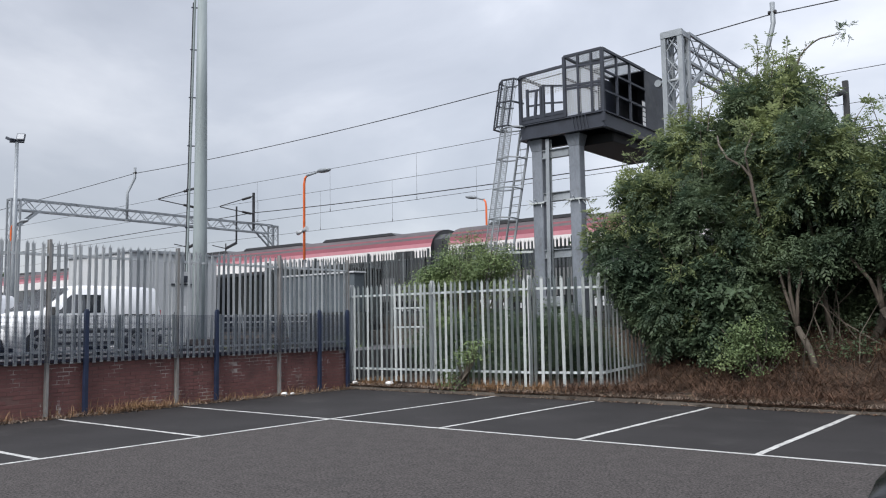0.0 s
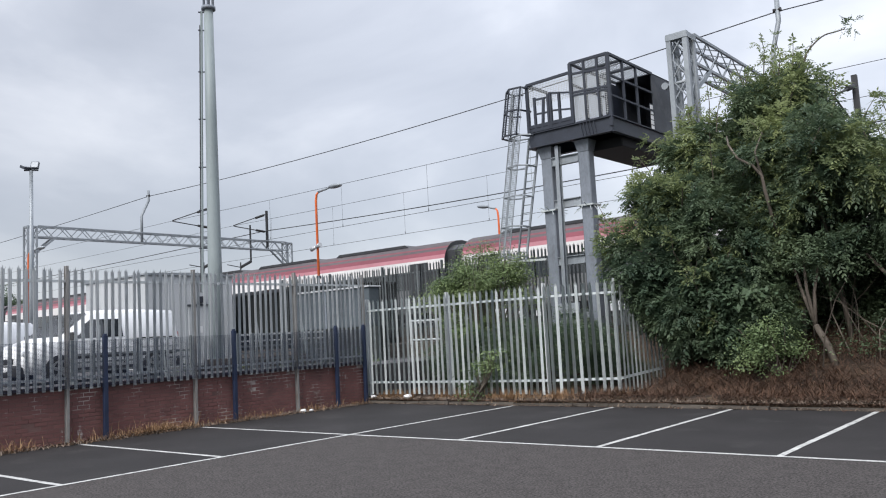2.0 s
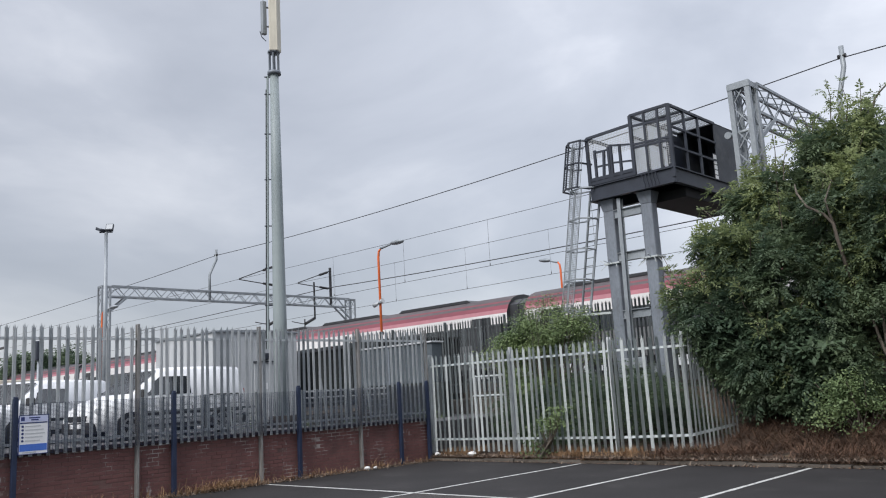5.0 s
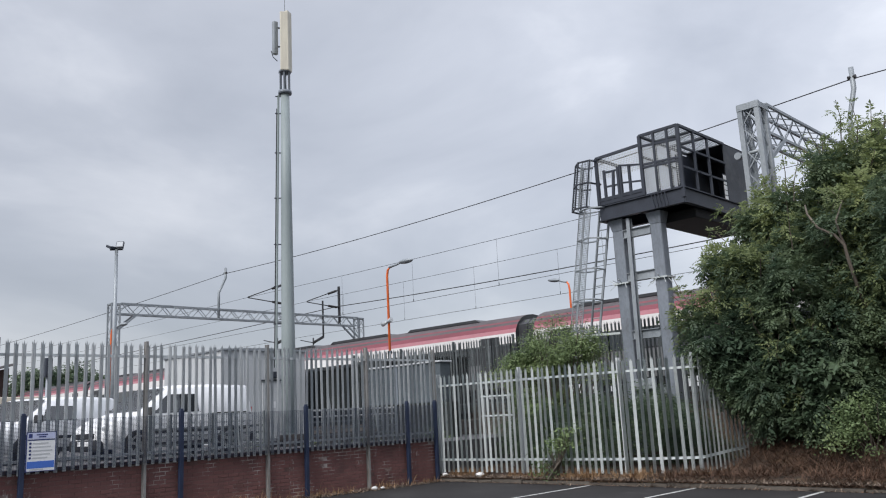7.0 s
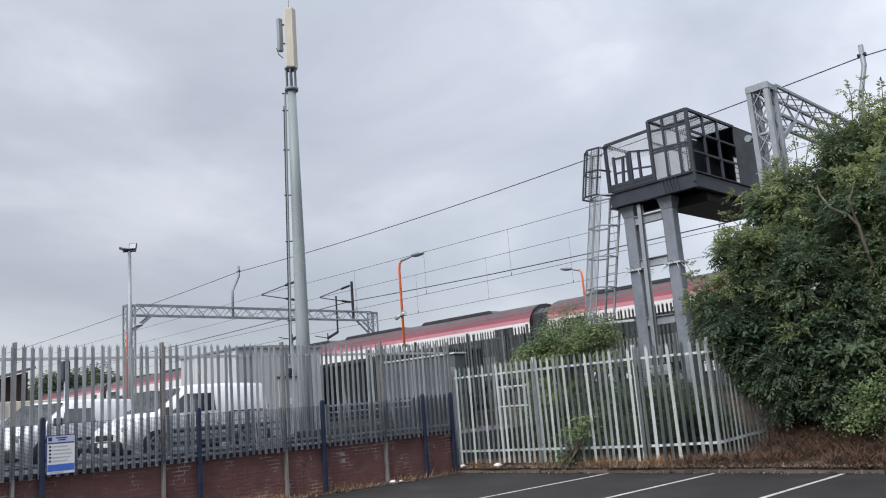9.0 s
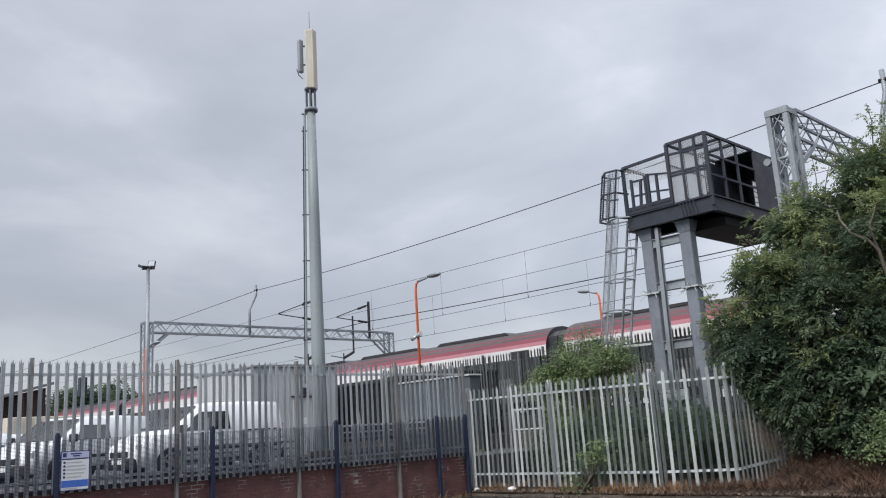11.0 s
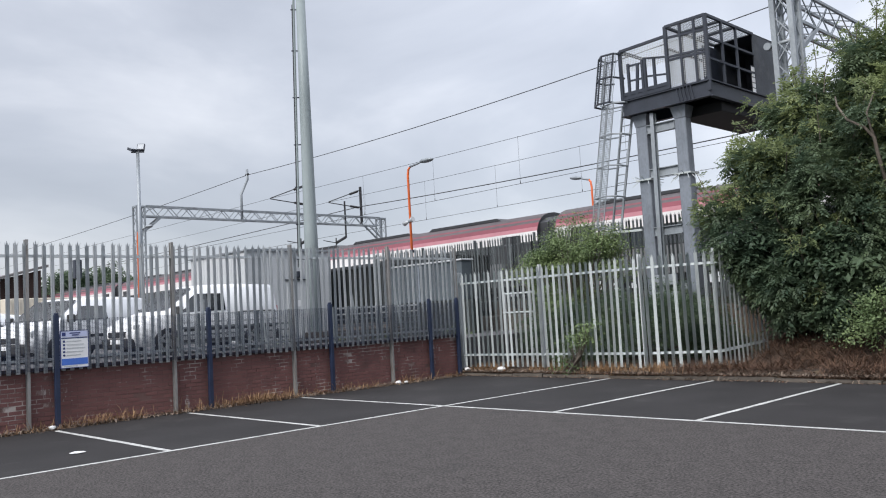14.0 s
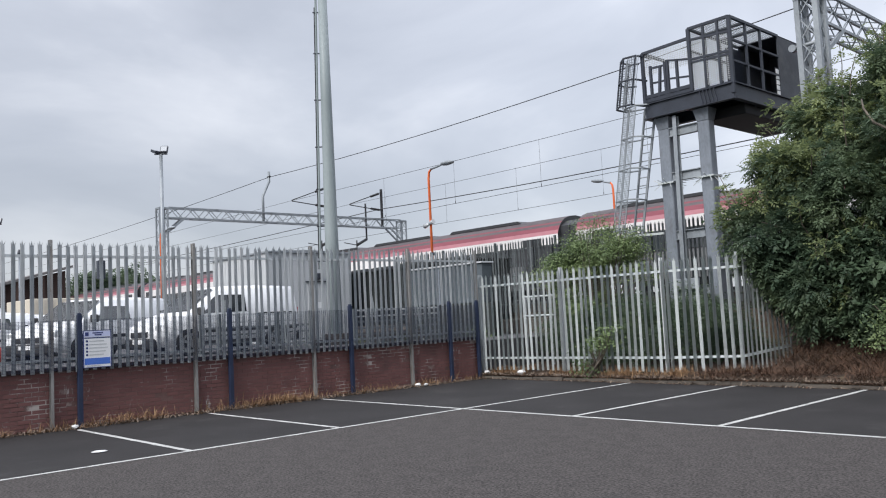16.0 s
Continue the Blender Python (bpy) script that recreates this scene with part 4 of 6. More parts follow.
# ---- train ----
def train_car(x0, x1, y, rail, label):
    """A coach: rounded section with bands of colour, roof pods, windows and bogies."""
    t = thing("train_coach", label, "train", ((x0 + x1) / 2, y, rail), "coaches of the train")
    hw = 1.36
    sect = [(-1.30, 0.45), (-hw, 0.95), (-hw, 1.55), (-hw, 2.34), (-1.34, 2.86), (-1.28, 3.04), (-1.17, 3.24), (-1.06, 3.36), (-0.98, 3.44), (-0.78, 3.58), (-0.4, 3.70), (0, 3.74)]
    bands = [("lower_panel", 0, 2, M_TRAIN_GREY), ("window_band", 2, 3, M_TRAIN_DARK), ("white_band", 3, 4, M_TRAIN_WHITE), ("pink_band", 4, 5, M_TRAIN_PINK),
             ("red_band", 5, 6, M_TRAIN_RED), ("gutter_band", 6, 7, M_TRAIN_ROOF), ("red_roof_band", 7, 8, M_TRAIN_MAROON), ("roof", 8, 11, M_TRAIN_ROOF)]
    for name, i, j, material in bands:
        bm = bmesh.new()
        for s in (-1, 1):
            rings = [[bm.verts.new((x, y + s * a, rail + z)) for a, z in [(-c[0], c[1]) for c in sect[i:j + 1]]] for x in (x0, x1)]
            for k in range(len(rings[0]) - 1):
                f = bm.faces.new((rings[0][k], rings[1][k], rings[1][k + 1], rings[0][k + 1]))
                f.smooth = True
        bmesh.ops.recalc_face_normals(bm, faces=bm.faces)
        part(name, bm, material, t)
    for x, dx in ((x0, -1), (x1, 1)):
        bm = bmesh.new()
        ring = [bm.verts.new((x, y + a, rail + z)) for a, z in sect] + [bm.verts.new((x, y - a, rail + z)) for a, z in sect[-2::-1]]
        bm.faces.new(ring)
        part("end_wall", bm, M_TRAIN_DARK, t)
        bm = bmesh.new()
        prism(bm, [(y - 1.1, rail + 0.7), (y + 1.1, rail + 0.7), (y + 1.1, rail + 3.2), (y + 0.7, rail + 3.45), (y - 0.7, rail + 3.45), (y - 1.1, rail + 3.2)], "x", x, x + dx * 0.48)
        part("gangway", bm, M_TRAIN_DARK, t)
    bm = bmesh.new()
    for k in range(3):
        xa = x0 + 1.6 + k * (x1 - x0 - 3) / 3
        xb = xa + (x1 - x0) / 3 - 2.4
        prism(bm, [(xa, rail + 3.66), (xb, rail + 3.66), (xb - 0.25, rail + 3.79), (xa + 0.25, rail + 3.79)], "y", y - 0.6, y + 0.6)
    part("roof_pod", bm, M_TRAIN_DARK, t)
    for s in (-1, 1):
        n = int((x1 - x0 - 5) / 1.9)
        for k in range(n):
            xa = x0 + 3.2 + k * 1.9
            bm = bmesh.new()
            box(bm, xa, y + s * (hw - 0.01), rail + 1.6, xa + 1.45, y + s * (hw + 0.012), rail + 2.36)
            part("window", bm, M_GLASS, t)
        for xa in (x0 + 1.0, x1 - 2.1):
            bm = bmesh.new()
            box(bm, xa, y + s * (hw - 0.01), rail + 0.6, xa + 1.1, y + s * (hw + 0.02), rail + 2.74, 0.0)
            d = part("door", bm, M_TRAIN_DARK, t)
            bm = bmesh.new()
            box(bm, xa + 0.25, y + s * (hw + 0.0), rail + 1.5, xa + 0.85, y + s * (hw + 0.03), rail + 2.4)
            part("door_window", bm, M_GLASS, d)
    for xa in (x0 + 2.5, x1 - 5.3):
        bm = bmesh.new()
        box(bm, xa, y - 1.1, rail + 0.25, xa + 2.8, y + 1.1, rail + 0.55)
        bog = part("bogie", bm, M_TRAIN_DARK, t)
        for w in (0.45, 2.35):
            for s in (-0.78, 0.78):
                bm = bmesh.new()
                tube(bm, [(xa + w, y + s - 0.06, rail + 0.42), (xa + w, y + s + 0.06, rail + 0.42)], 0.42, 16)
                part("wheel", bm, M_WIRE, bog)


TRAIN_GAP = -12.5
for k in range(-4, 3):
    train_car(TRAIN_GAP + k * 23.4 + 0.5, TRAIN_GAP + (k + 1) * 23.4 - 0.5, 20.0, 2.2, "white and red passenger coach with a dark ribbed roof")


def tracks():
    for y in (20.0, 24.9):
        for s in (-0.72, 0.72):
            bm = bmesh.new()
            ibeam(bm, (-300, y + s, 2.12), (300, y + s, 2.12), 0.11, 0.16, 0.03)
            solid("rail", bm, M_WIRE, "steel running rail", "rail", "rails of the tracks", kind="structure")
        vs = bmesh.new()
        for x in np.arange(-80, 60, 0.7):
            box(vs, x, y - 1.25, 1.94, x + 0.25, y + 1.25, 2.04)
        solid("sleepers", vs, M_KERB, "concrete sleepers in ballast", "sleepers", kind="stuff")


tracks()


# ---- trees ----
def leaf_cloud(centres, normals, size, rng):
    """Pointed, slightly folded leaves as one list of triangles."""
    n = len(centres)
    a = rng.normal(size=(n, 3))
    nn = normals + 0.45 * rng.normal(size=(n, 3))
    nn /= np.linalg.norm(nn, axis=1, keepdims=True)
    a -= nn * (a * nn).sum(1, keepdims=True)
    a /= np.linalg.norm(a, axis=1, keepdims=True)
    b = np.cross(nn, a)
    s = size * rng.uniform(0.6, 1.25, (n, 1))
    v = np.stack([centres - a * s * 0.5, centres + b * s * 0.24 + nn * s * 0.06, centres + a * s * 0.5, centres - b * s * 0.24 + nn * s * 0.06], 1).reshape(-1, 3)
    f = np.arange(4 * n).reshape(n, 4)
    return v, f


def quad_mesh(name, v, material):
    """A mesh of loose four-cornered leaves from an array of corners."""
    count = len(v) // 4
    me = bpy.data.meshes.new(name)
    me.vertices.add(len(v))
    me.vertices.foreach_set("co", v.astype(np.float32).ravel())
    me.loops.add(4 * count)
    me.loops.foreach_set("vertex_index", np.arange(4 * count, dtype=np.int32))
    me.polygons.add(count)
    me.polygons.foreach_set("loop_start", np.arange(0, 4 * count, 4, dtype=np.int32))
    me.update()
    me.validate()
    me.materials.append(material)
    return me


def unit(a):
    return a / np.maximum(1e-6, np.linalg.norm(a, axis=1, keepdims=True))


def fronds(tips, dirs, size, rng, each=4, pairs=4, droop=0.32):
    """Feathery compound leaves: pairs of leaflets and one at the end along a drooping stalk, several from each twig tip."""
    base, d = np.repeat(tips, each, 0), np.repeat(dirs, each, 0)
    n = len(base)
    base = base + rng.normal(size=(n, 3)) * size * 0.22
    ax = unit(d * 0.8 + rng.normal(size=(n, 3)) * 0.62 + np.array([0, 0, -0.08]))
    up = np.array([0, 0, 0.95]) + d * 0.35 + rng.normal(size=(n, 3)) * 0.30
    up = unit(up - ax * (up * ax).sum(1, keepdims=True))
    side = np.cross(ax, up)
    length = size * rng.uniform(0.65, 1.3, (n, 1))
    out = []
    for k in range(2 * pairs + 1):
        end = k == 2 * pairs
        t = 1.0 if end else 0.28 + 0.72 * (k // 2) / pairs
        sgn = 0.0 if end else (1.0 if k % 2 else -1.0)
        p = base + ax * length * t - np.array([0, 0, 1]) * droop * length * t * t
        w = unit(ax * (1.0 if end else 0.55) + side * sgn * 0.85 + rng.normal(size=(n, 3)) * 0.16 - np.array([0, 0, 0.22 + 0.25 * t]))
        l = length * (0.40 if end else 0.38 - 0.10 * abs(t - 0.55)) * rng.uniform(0.8, 1.15, (n, 1))
        nn = up + rng.normal(size=(n, 3)) * 0.22
        b = unit(np.cross(w, nn)) * l * 0.20
        lift = unit(nn) * l * 0.05
        out.append(np.stack([p, p + w * l * 0.45 + b + lift, p + w * l, p + w * l * 0.45 - b + lift], 1))
    return np.concatenate(out).reshape(-1, 3)


def crown_mesh(name, lobes, per_m2, size, material, rng, clump=0.2, shell=0.5, ground=True, lumps=26, feather=False):
    """Leaves in sprays over lumpy lobes (x, y, z, radius), each lobe broken into smaller heads with gaps between them."""
    allv = []
    k = 36 if feather else 12
    for lx, ly, lz, r in lobes:
        c1 = np.array([lx, ly, lz])
        heads = []
        if lumps and r > 0.55:
            for q in unit(rng.normal(size=(lumps, 3))):
                heads.append((c1 + q * r * rng.uniform(0.48, 0.92) * np.array([1, 1, 0.95]), r * rng.uniform(0.14, 0.40)))
            heads.append((c1, r * 0.55))
        else:
            heads.append((c1, r))
        for c0, hr in heads:
            sprays = max(3, int(per_m2 * 4 * math.pi * hr * hr / k))
            d = rng.normal(size=(sprays, 3))
            d[:, 2] += 0.25
            d = unit(d)
            rad = hr * (1.08 - shell * rng.random((sprays, 1)) ** 1.6)
            c = c0 + d * rad * np.array([1.08, 1.08, 0.86])
            keep = np.array([noise.noise(Vector(q * 1.9)) for q in c]) > -0.10
            c, d = c[keep], unit(d[keep] + 0.6 * unit(c[keep] - c1))
            if ground and lz - r < 2.6 and len(c):
                ok = np.array([q[2] > bank_height(q[0], q[1]) + (0.2 if feather else 0.07) for q in c], bool)
                c, d = c[ok], d[ok]
            if not len(c):
                continue
            if feather:
                allv.append(fronds(c, d, size, rng))
            else:
                cc = np.repeat(c, k, 0) + rng.normal(size=(len(c) * k, 3)) * clump * np.array([1.1, 1.1, 0.45])
                allv.append(leaf_cloud(cc, np.repeat(d, k, 0) * 0.55 + np.array([0, 0, 0.75]), size, rng)[0])
    return quad_mesh(name, np.concatenate(allv), material)


def sprigs(parent, lobes, n, rng):
    """Single shoots that stand out of the crown."""
    vs = []
    for k in range(n):
        lx, ly, lz, r = lobes[int(rng.integers(len(lobes)))]
        d = rng.normal(size=3)
        d[2] = abs(d[2]) + 0.35
        d /= np.linalg.norm(d)
        p = np.array([lx, ly, lz]) + d * r * 0.8
        L = rng.uniform(0.35, 0.95)
        q = p + (d * 0.6 + np.array([0, 0, 0.7])) * L + rng.normal(size=3) * 0.12
        m = (p + q) / 2 + rng.normal(size=3) * 0.06
        part("shoot", tube(bmesh.new(), [p, m, q], 0.014, 4, 0.005), M_BARK, parent)
        t = np.sort(rng.uniform(0.25, 1.0, 7))[:, None]
        vs.append(fronds(p + (q - p) * t, np.tile(unit((q - p)[None]), (7, 1)) * 0.4, 0.24, rng, 2))
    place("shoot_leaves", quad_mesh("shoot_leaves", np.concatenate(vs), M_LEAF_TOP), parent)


def stems(parent, foot, tips, r, rng):
    """A trunk that forks into limbs reaching towards the lobes."""
    foot = Vector(foot)
    mid = foot + Vector((rng.normal() * 0.15, rng.normal() * 0.15, 0.9))
    bm = bmesh.new()
    tube(bm, [foot - Vector((0, 0, 0.15)), foot + (mid - foot) * 0.5 + Vector((0.05, 0, 0)), mid], r, 9, r * 0.8)
    trunk = part("trunk", bm, M_BARK, parent)
    for tip in tips:
        tip = Vector(tip)
        pts, n = [], 6
        for i in range(n + 1):
            t = i / n
            c = mid + (tip - mid) * t
            c += Vector((rng.normal(), rng.normal(), rng.normal() * 0.5)) * 0.16 * math.sin(t * math.pi)
            c.z += 0.35 * math.sin(t * math.pi)
            pts.append(c)
        limb = part("limb", tube(bmesh.new(), pts, r * 0.6, 7, 0.018), M_BARK, trunk)
        for k in (3, 4, 5):
            q = pts[k] + Vector((rng.normal() * 0.7, rng.normal() * 0.7, rng.uniform(0.0, 0.9)))
            part("twig", tube(bmesh.new(), [pts[k], (pts[k] + q) / 2 + Vector((0, 0, 0.1)), q], 0.028, 5, 0.008), M_BARK, trunk)
    return trunk


def tree(label, foot, lobes, pale, seed, density=850, size=0.25, r=0.11, shoots=40, feather=True, broad=()):
    rng = np.random.default_rng(seed)
    foot = (foot[0], foot[1], bank_height(foot[0], foot[1]) - 0.03)
    t = thing("tree", label, "tree", foot, "trees on the bank")
    place("crown", crown_mesh("crown", lobes, density, size, M_LEAF, rng, feather=feather), t)
    place("inner_leaves", crown_mesh("inner_leaves", [(a, b, c, q * 0.62) for a, b, c, q in lobes], 120, 0.14, M_LEAF, rng, shell=0.6, lumps=0), t)
    if broad:
        place("broad_leaves", crown_mesh("broad_leaves", broad, 380, 0.15, M_LEAF_BROAD, rng, clump=0.16, shell=0.4), t, None, "broad mid-green leaves")
    # pale lobes: some young growth, mostly light on the upper crown put into colour
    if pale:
        place("young_leaves", crown_mesh("young_leaves", pale, density * 0.5, size, M_LEAF_TOP, rng, shell=0.25, feather=feather), t, None, "paler young leaves with the sunlit tone in their colour")
    stems(t, foot, [(a, b, c) for a, b, c, _ in lobes], r, rng)
    if shoots:
        sprigs(t, lobes, shoots, rng)


tree("tall leafy shrub tree with a dense dark green crown", (5.0, 8.3, 0.85),
     [(4.78, 9.36, 6.22, 1.30), (3.62, 8.24, 5.2, 1.0), (3.95, 7.6, 3.61, 1.4), (5.35, 8.31, 4.6, 1.5), (5.5, 9.8, 5.35, 0.85)],
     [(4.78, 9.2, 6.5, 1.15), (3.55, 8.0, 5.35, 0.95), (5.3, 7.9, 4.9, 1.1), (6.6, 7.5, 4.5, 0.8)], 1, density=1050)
tree("leafy tree overhanging the palisade fence", (3.4, 7.9, 0.75),
     [(2.85, 7.25, 4.0, 0.90), (2.5, 6.75, 2.75, 0.85), (3.37, 7.0, 1.95, 0.95), (4.44, 7.4, 2.2, 1.0), (2.0, 6.75, 3.2, 0.45), (2.95, 6.95, 1.75, 0.7), (3.3, 6.95, 1.45, 0.55), (4.0, 6.9, 1.35, 0.6), (4.7, 7.1, 1.5, 0.65), (2.85, 8.2, 1.45, 0.6), (3.4, 8.5, 1.6, 0.75)],
     [(2.7, 7.05, 4.15, 0.8), (2.1, 6.7, 3.2, 0.5)], 2, density=1050, r=0.08, broad=[(3.3, 6.75, 1.9, 0.7), (3.9, 6.7, 1.5, 0.6), (2.7, 6.6, 2.4, 0.5), (4.4, 6.9, 2.2, 0.7)])
tree("spreading leafy tree with bare lower stems", (6.9, 8.2, 0.9),
     [(6.92, 8.4, 3.9, 1.5), (5.78, 7.9, 3.4, 1.2), (8.4, 8.5, 3.7, 1.9), (6.97, 9.67, 4.5, 0.85), (6.2, 9.6, 2.3, 0.9), (7.6, 9.6, 2.2, 0.9)], [(5.6, 7.6, 3.6, 0.9)], 3)
tree("spreading leafy tree with bare lower stems", (9.8, 8.4, 0.9), [(9.84, 7.9, 3.8, 2.1), (11.8, 8.6, 4.0, 2.2), (8.9, 9.9, 4.2, 1.5), (8.1, 7.6, 3.0, 1.0), (9.0, 9.4, 2.1, 0.9), (10.4, 9.2, 2.1, 0.9)], [], 4)
tree("dense dark trees at the back of the bank", (7.5, 11.2, 1.6), [(5.2, 11.0, 2.6, 1.3), (7.2, 11.2, 2.6, 1.4), (9.2, 11.2, 2.8, 1.5), (11.4, 11.0, 2.8, 1.5), (13.5, 10.5, 3.0, 1.7), (13.6, 8.6, 4.0, 1.9)], [], 7, density=330, size=0.14, shoots=0, feather=False)
tree("low dark thicket along the back of the bank", (8.6, 10.7, 1.6), [(4.6 + 0.95 * k, 10.5 + 0.25 * (k % 2), 1.95, 0.85) for k in range(10)], [], 8, density=330, size=0.13, r=0.06, shoots=0, feather=False)


def shrub(label, foot, lobes, material, seed, density=420, size=0.07):
    rng = np.random.default_rng(seed)
    s = thing("bush", label, "bush", foot)
    place("leaves", crown_mesh("leaves", lobes, density, size, material, rng, clump=0.15, shell=0.8), s)
    for a, b, c, r in lobes:
        for k in range(4):
            q = Vector((a + rng.normal() * r * 0.5, b + rng.normal() * r * 0.5, c + r * 0.6))
            part("stem", tube(bmesh.new(), [Vector(foot) + Vector((rng.normal() * 0.1, rng.normal() * 0.1, -0.05)), (Vector(foot) + q) / 2 + Vector((0.1, 0, 0)), q], 0.02, 5, 0.006), M_BARK, s)


tree("low dark thicket in the shade under the trees", (6.8, 9.3, 1.3), [(4.8 + 0.8 * k, 8.9 + 0.3 * (k % 3), 1.75 + 0.2 * (k % 2), 0.75) for k in range(11)], [], 9, density=420, size=0.10, r=0.05, shoots=0, feather=False)
shrub("low bright green shrub at the edge of the bank", (5.1, 6.5, 0.35), [(5.14, 6.43, 1.05, 0.62), (4.9, 6.5, 0.75, 0.45), (5.5, 6.6, 0.7, 0.45)], M_LEAF_BUSH, 5)
shrub("loose green bush growing behind the palisade fence", (-3.6, 8.4, 0.25),
      [(-4.2, 8.3, 2.75, 0.70), (-3.4, 8.4, 3.05, 0.75), (-2.6, 8.5, 2.95, 0.75), (-3.3, 8.4, 3.7, 0.50), (-2.6, 8.5, 3.65, 0.45), (-3.8, 8.4, 3.35, 0.45), (-2.1, 8.5, 3.3, 0.4), (-4.9, 8.4, 2.5, 0.5), (-1.9, 8.5, 2.7, 0.55), (-3.6, 8.3, 1.6, 0.9)], M_LEAF_BUSH, 6, 620, 0.075)


# ---- brick wall ----
def brick_wall():
    w = solid("wall_brick", B(-4.86, -14.2, -0.05, -4.6325, 5.10, 0.985), M_MORTAR, "low dark red brick retaining wall below the fence", "wall", kind="structure")
    L, H, G = 0.215, 0.065, 0.010
    bm = bmesh.new()
    box(bm, -0.02, 0.0, 0.0, 0.0, L, H)
    for v in bm.verts:
        if v.co.x > -0.01:
            v.co.y += 0.004 if v.co.y < 0.1 else -0.004
            v.co.z += 0.004 if v.co.z < 0.03 else -0.004
    me = mesh_of("brick", bm, M_BRICK)
    verts, faces = [], []
    base = [v.co.copy() for v in me.vertices]
    fl = [tuple(p.vertices) for p in me.polygons]
    for c in range(13):
        z = 0.005 + c * (H + G)
        y = -14.15 + (0.1125 if c % 2 else 0)
        while y < 4.88:
            dx = random.gauss(0, 0.0025)
            if -6.2 < y < -1.3:
                place("brick", me, w, Matrix.Translation((-4.628 + dx, y, z)))
            else:
                k = len(verts)
                verts += [(b.x - 4.628 + dx, b.y + y, b.z + z) for b in base]
                faces += [tuple(i + k for i in f) for f in fl]
            y += L + G
    ob = place("brickwork", soup("brickwork", verts, faces, M_BRICKS), w)
    ob["kind"] = "stuff"
    # row of coping bricks, with the shadow under the pales in their colour
    bm = bmesh.new()
    y = -14.2
    while y < 5.05:
        box(bm, -4.90, y, 0.985, -4.615 + random.gauss(0, 0.003), y + 0.065, 1.06, 0.0)
        y += 0.075
    ob = place("coping", mesh_of("coping", bm, M_COPING), w)
    ob["kind"] = "stuff"


# ---- yard ----
def cabin():
    c = thing("equipment_cabin", "large pale grey windowless equipment cabin", "cabin", (-19.4, 8.3, 0.93))
    x0, x1, y0, y1, z0, z1 = -21.7, -17.25, 6.42, 10.25, 0.93, 4.40
    part("wall", B(x0, y0, z0, x1, y1, z1, bevel=0.02), M_CABIN, c)
    bm = bmesh.new()
    prism(bm, [(y0 - 0.08, z1), (y1 + 0.08, z1), (y1 + 0.08, z1 + 0.06), ((y0 + y1) / 2, z1 + 0.12), (y0 - 0.08, z1 + 0.06)], "x", x0 - 0.08, x1 + 0.08)
    part("roof", bm, M_STEEL, c)
    for k in range(1, 4):
        y = y0 + (y1 - y0) * k / 4
        part("cover_strip", B(x1, y - 0.02, z0, x1 + 0.012, y + 0.02, z1), M_CABIN, c)
    for k in range(1, 4):
        x = x0 + (x1 - x0) * k / 4
        part("cover_strip", B(x - 0.02, y0 - 0.012, z0, x + 0.02, y0, z1), M_CABIN, c)
    d = part("door", B(x1, 8.2, z0 + 0.1, x1 + 0.03, 9.3, 3.2, bevel=0.008), M_CABIN, c)
    part("door_handle", B(x1 + 0.03, 8.3, 2.0, x1 + 0.07, 8.36, 2.2), M_BLACK, d)
    part("lamp_hood", B(x1, 8.6, 3.35, x1 + 0.16, 8.85, 3.6, bevel=0.02), M_BLACK, c)
    part("drip_rail", B(x1, 8.1, 3.25, x1 + 0.08, 9.4, 3.29), M_BLACK, c)
    part("notice", B(x1 + 0.03, 8.6, 2.2, x1 + 0.036, 8.8, 2.45), M_WHITE, d)


def dark_shed():
    s = thing("shed", "long dark clad lineside shed behind the yard", "shed", (-16, 12.2, 1.4))
    part("wall", B(-20.6, 11.35, 1.38, -11.0, 13.2, 3.66), M_DARKCLAD, s)
    for k in range(48):
        x = -20.6 + k * 0.2
        part("cladding_rib", B(x, 11.31, 1.40, x + 0.05, 11.35, 3.65), M_DARKCLAD, s)
    part("roof", B(-20.7, 11.25, 3.66, -10.9, 13.3, 3.71), M_TRAIN_DARK, s)


M_SLATE = mat("slate_grey_paint", (0.090, 0.110, 0.125), (0.055, 0.068, 0.080), 0.6, scale=0.9, fine=14, bump=0.05, stain=(0.05, 0.06, 0.065), stain_scale=1.4, stain_at=(0.5, 0.75))


def grey_module():
    s = thing("equipment_housing", "grey steel equipment housing with a white roof edge", "cabin", (-9.5, 8.5, 0.93))
    part("wall", B(-11.1, 8.3, 2.0, -7.6, 8.75, 3.22, bevel=0.02), M_SLATE, s)
    part("roof_edge", B(-11.16, 8.24, 3.22, -7.55, 8.8, 3.27, bevel=0.01), M_CABIN, s)
    part("skirt", B(-11.0, 8.33, 0.9, -7.3, 8.7, 2.0), M_DARKCLAD, s)
    for k in range(1, 4):
        x = -11.1 + k * 0.75
        part("cover_strip", B(x - 0.03, 8.285, 2.0, x + 0.03, 8.3, 3.22), M_LEG, s)


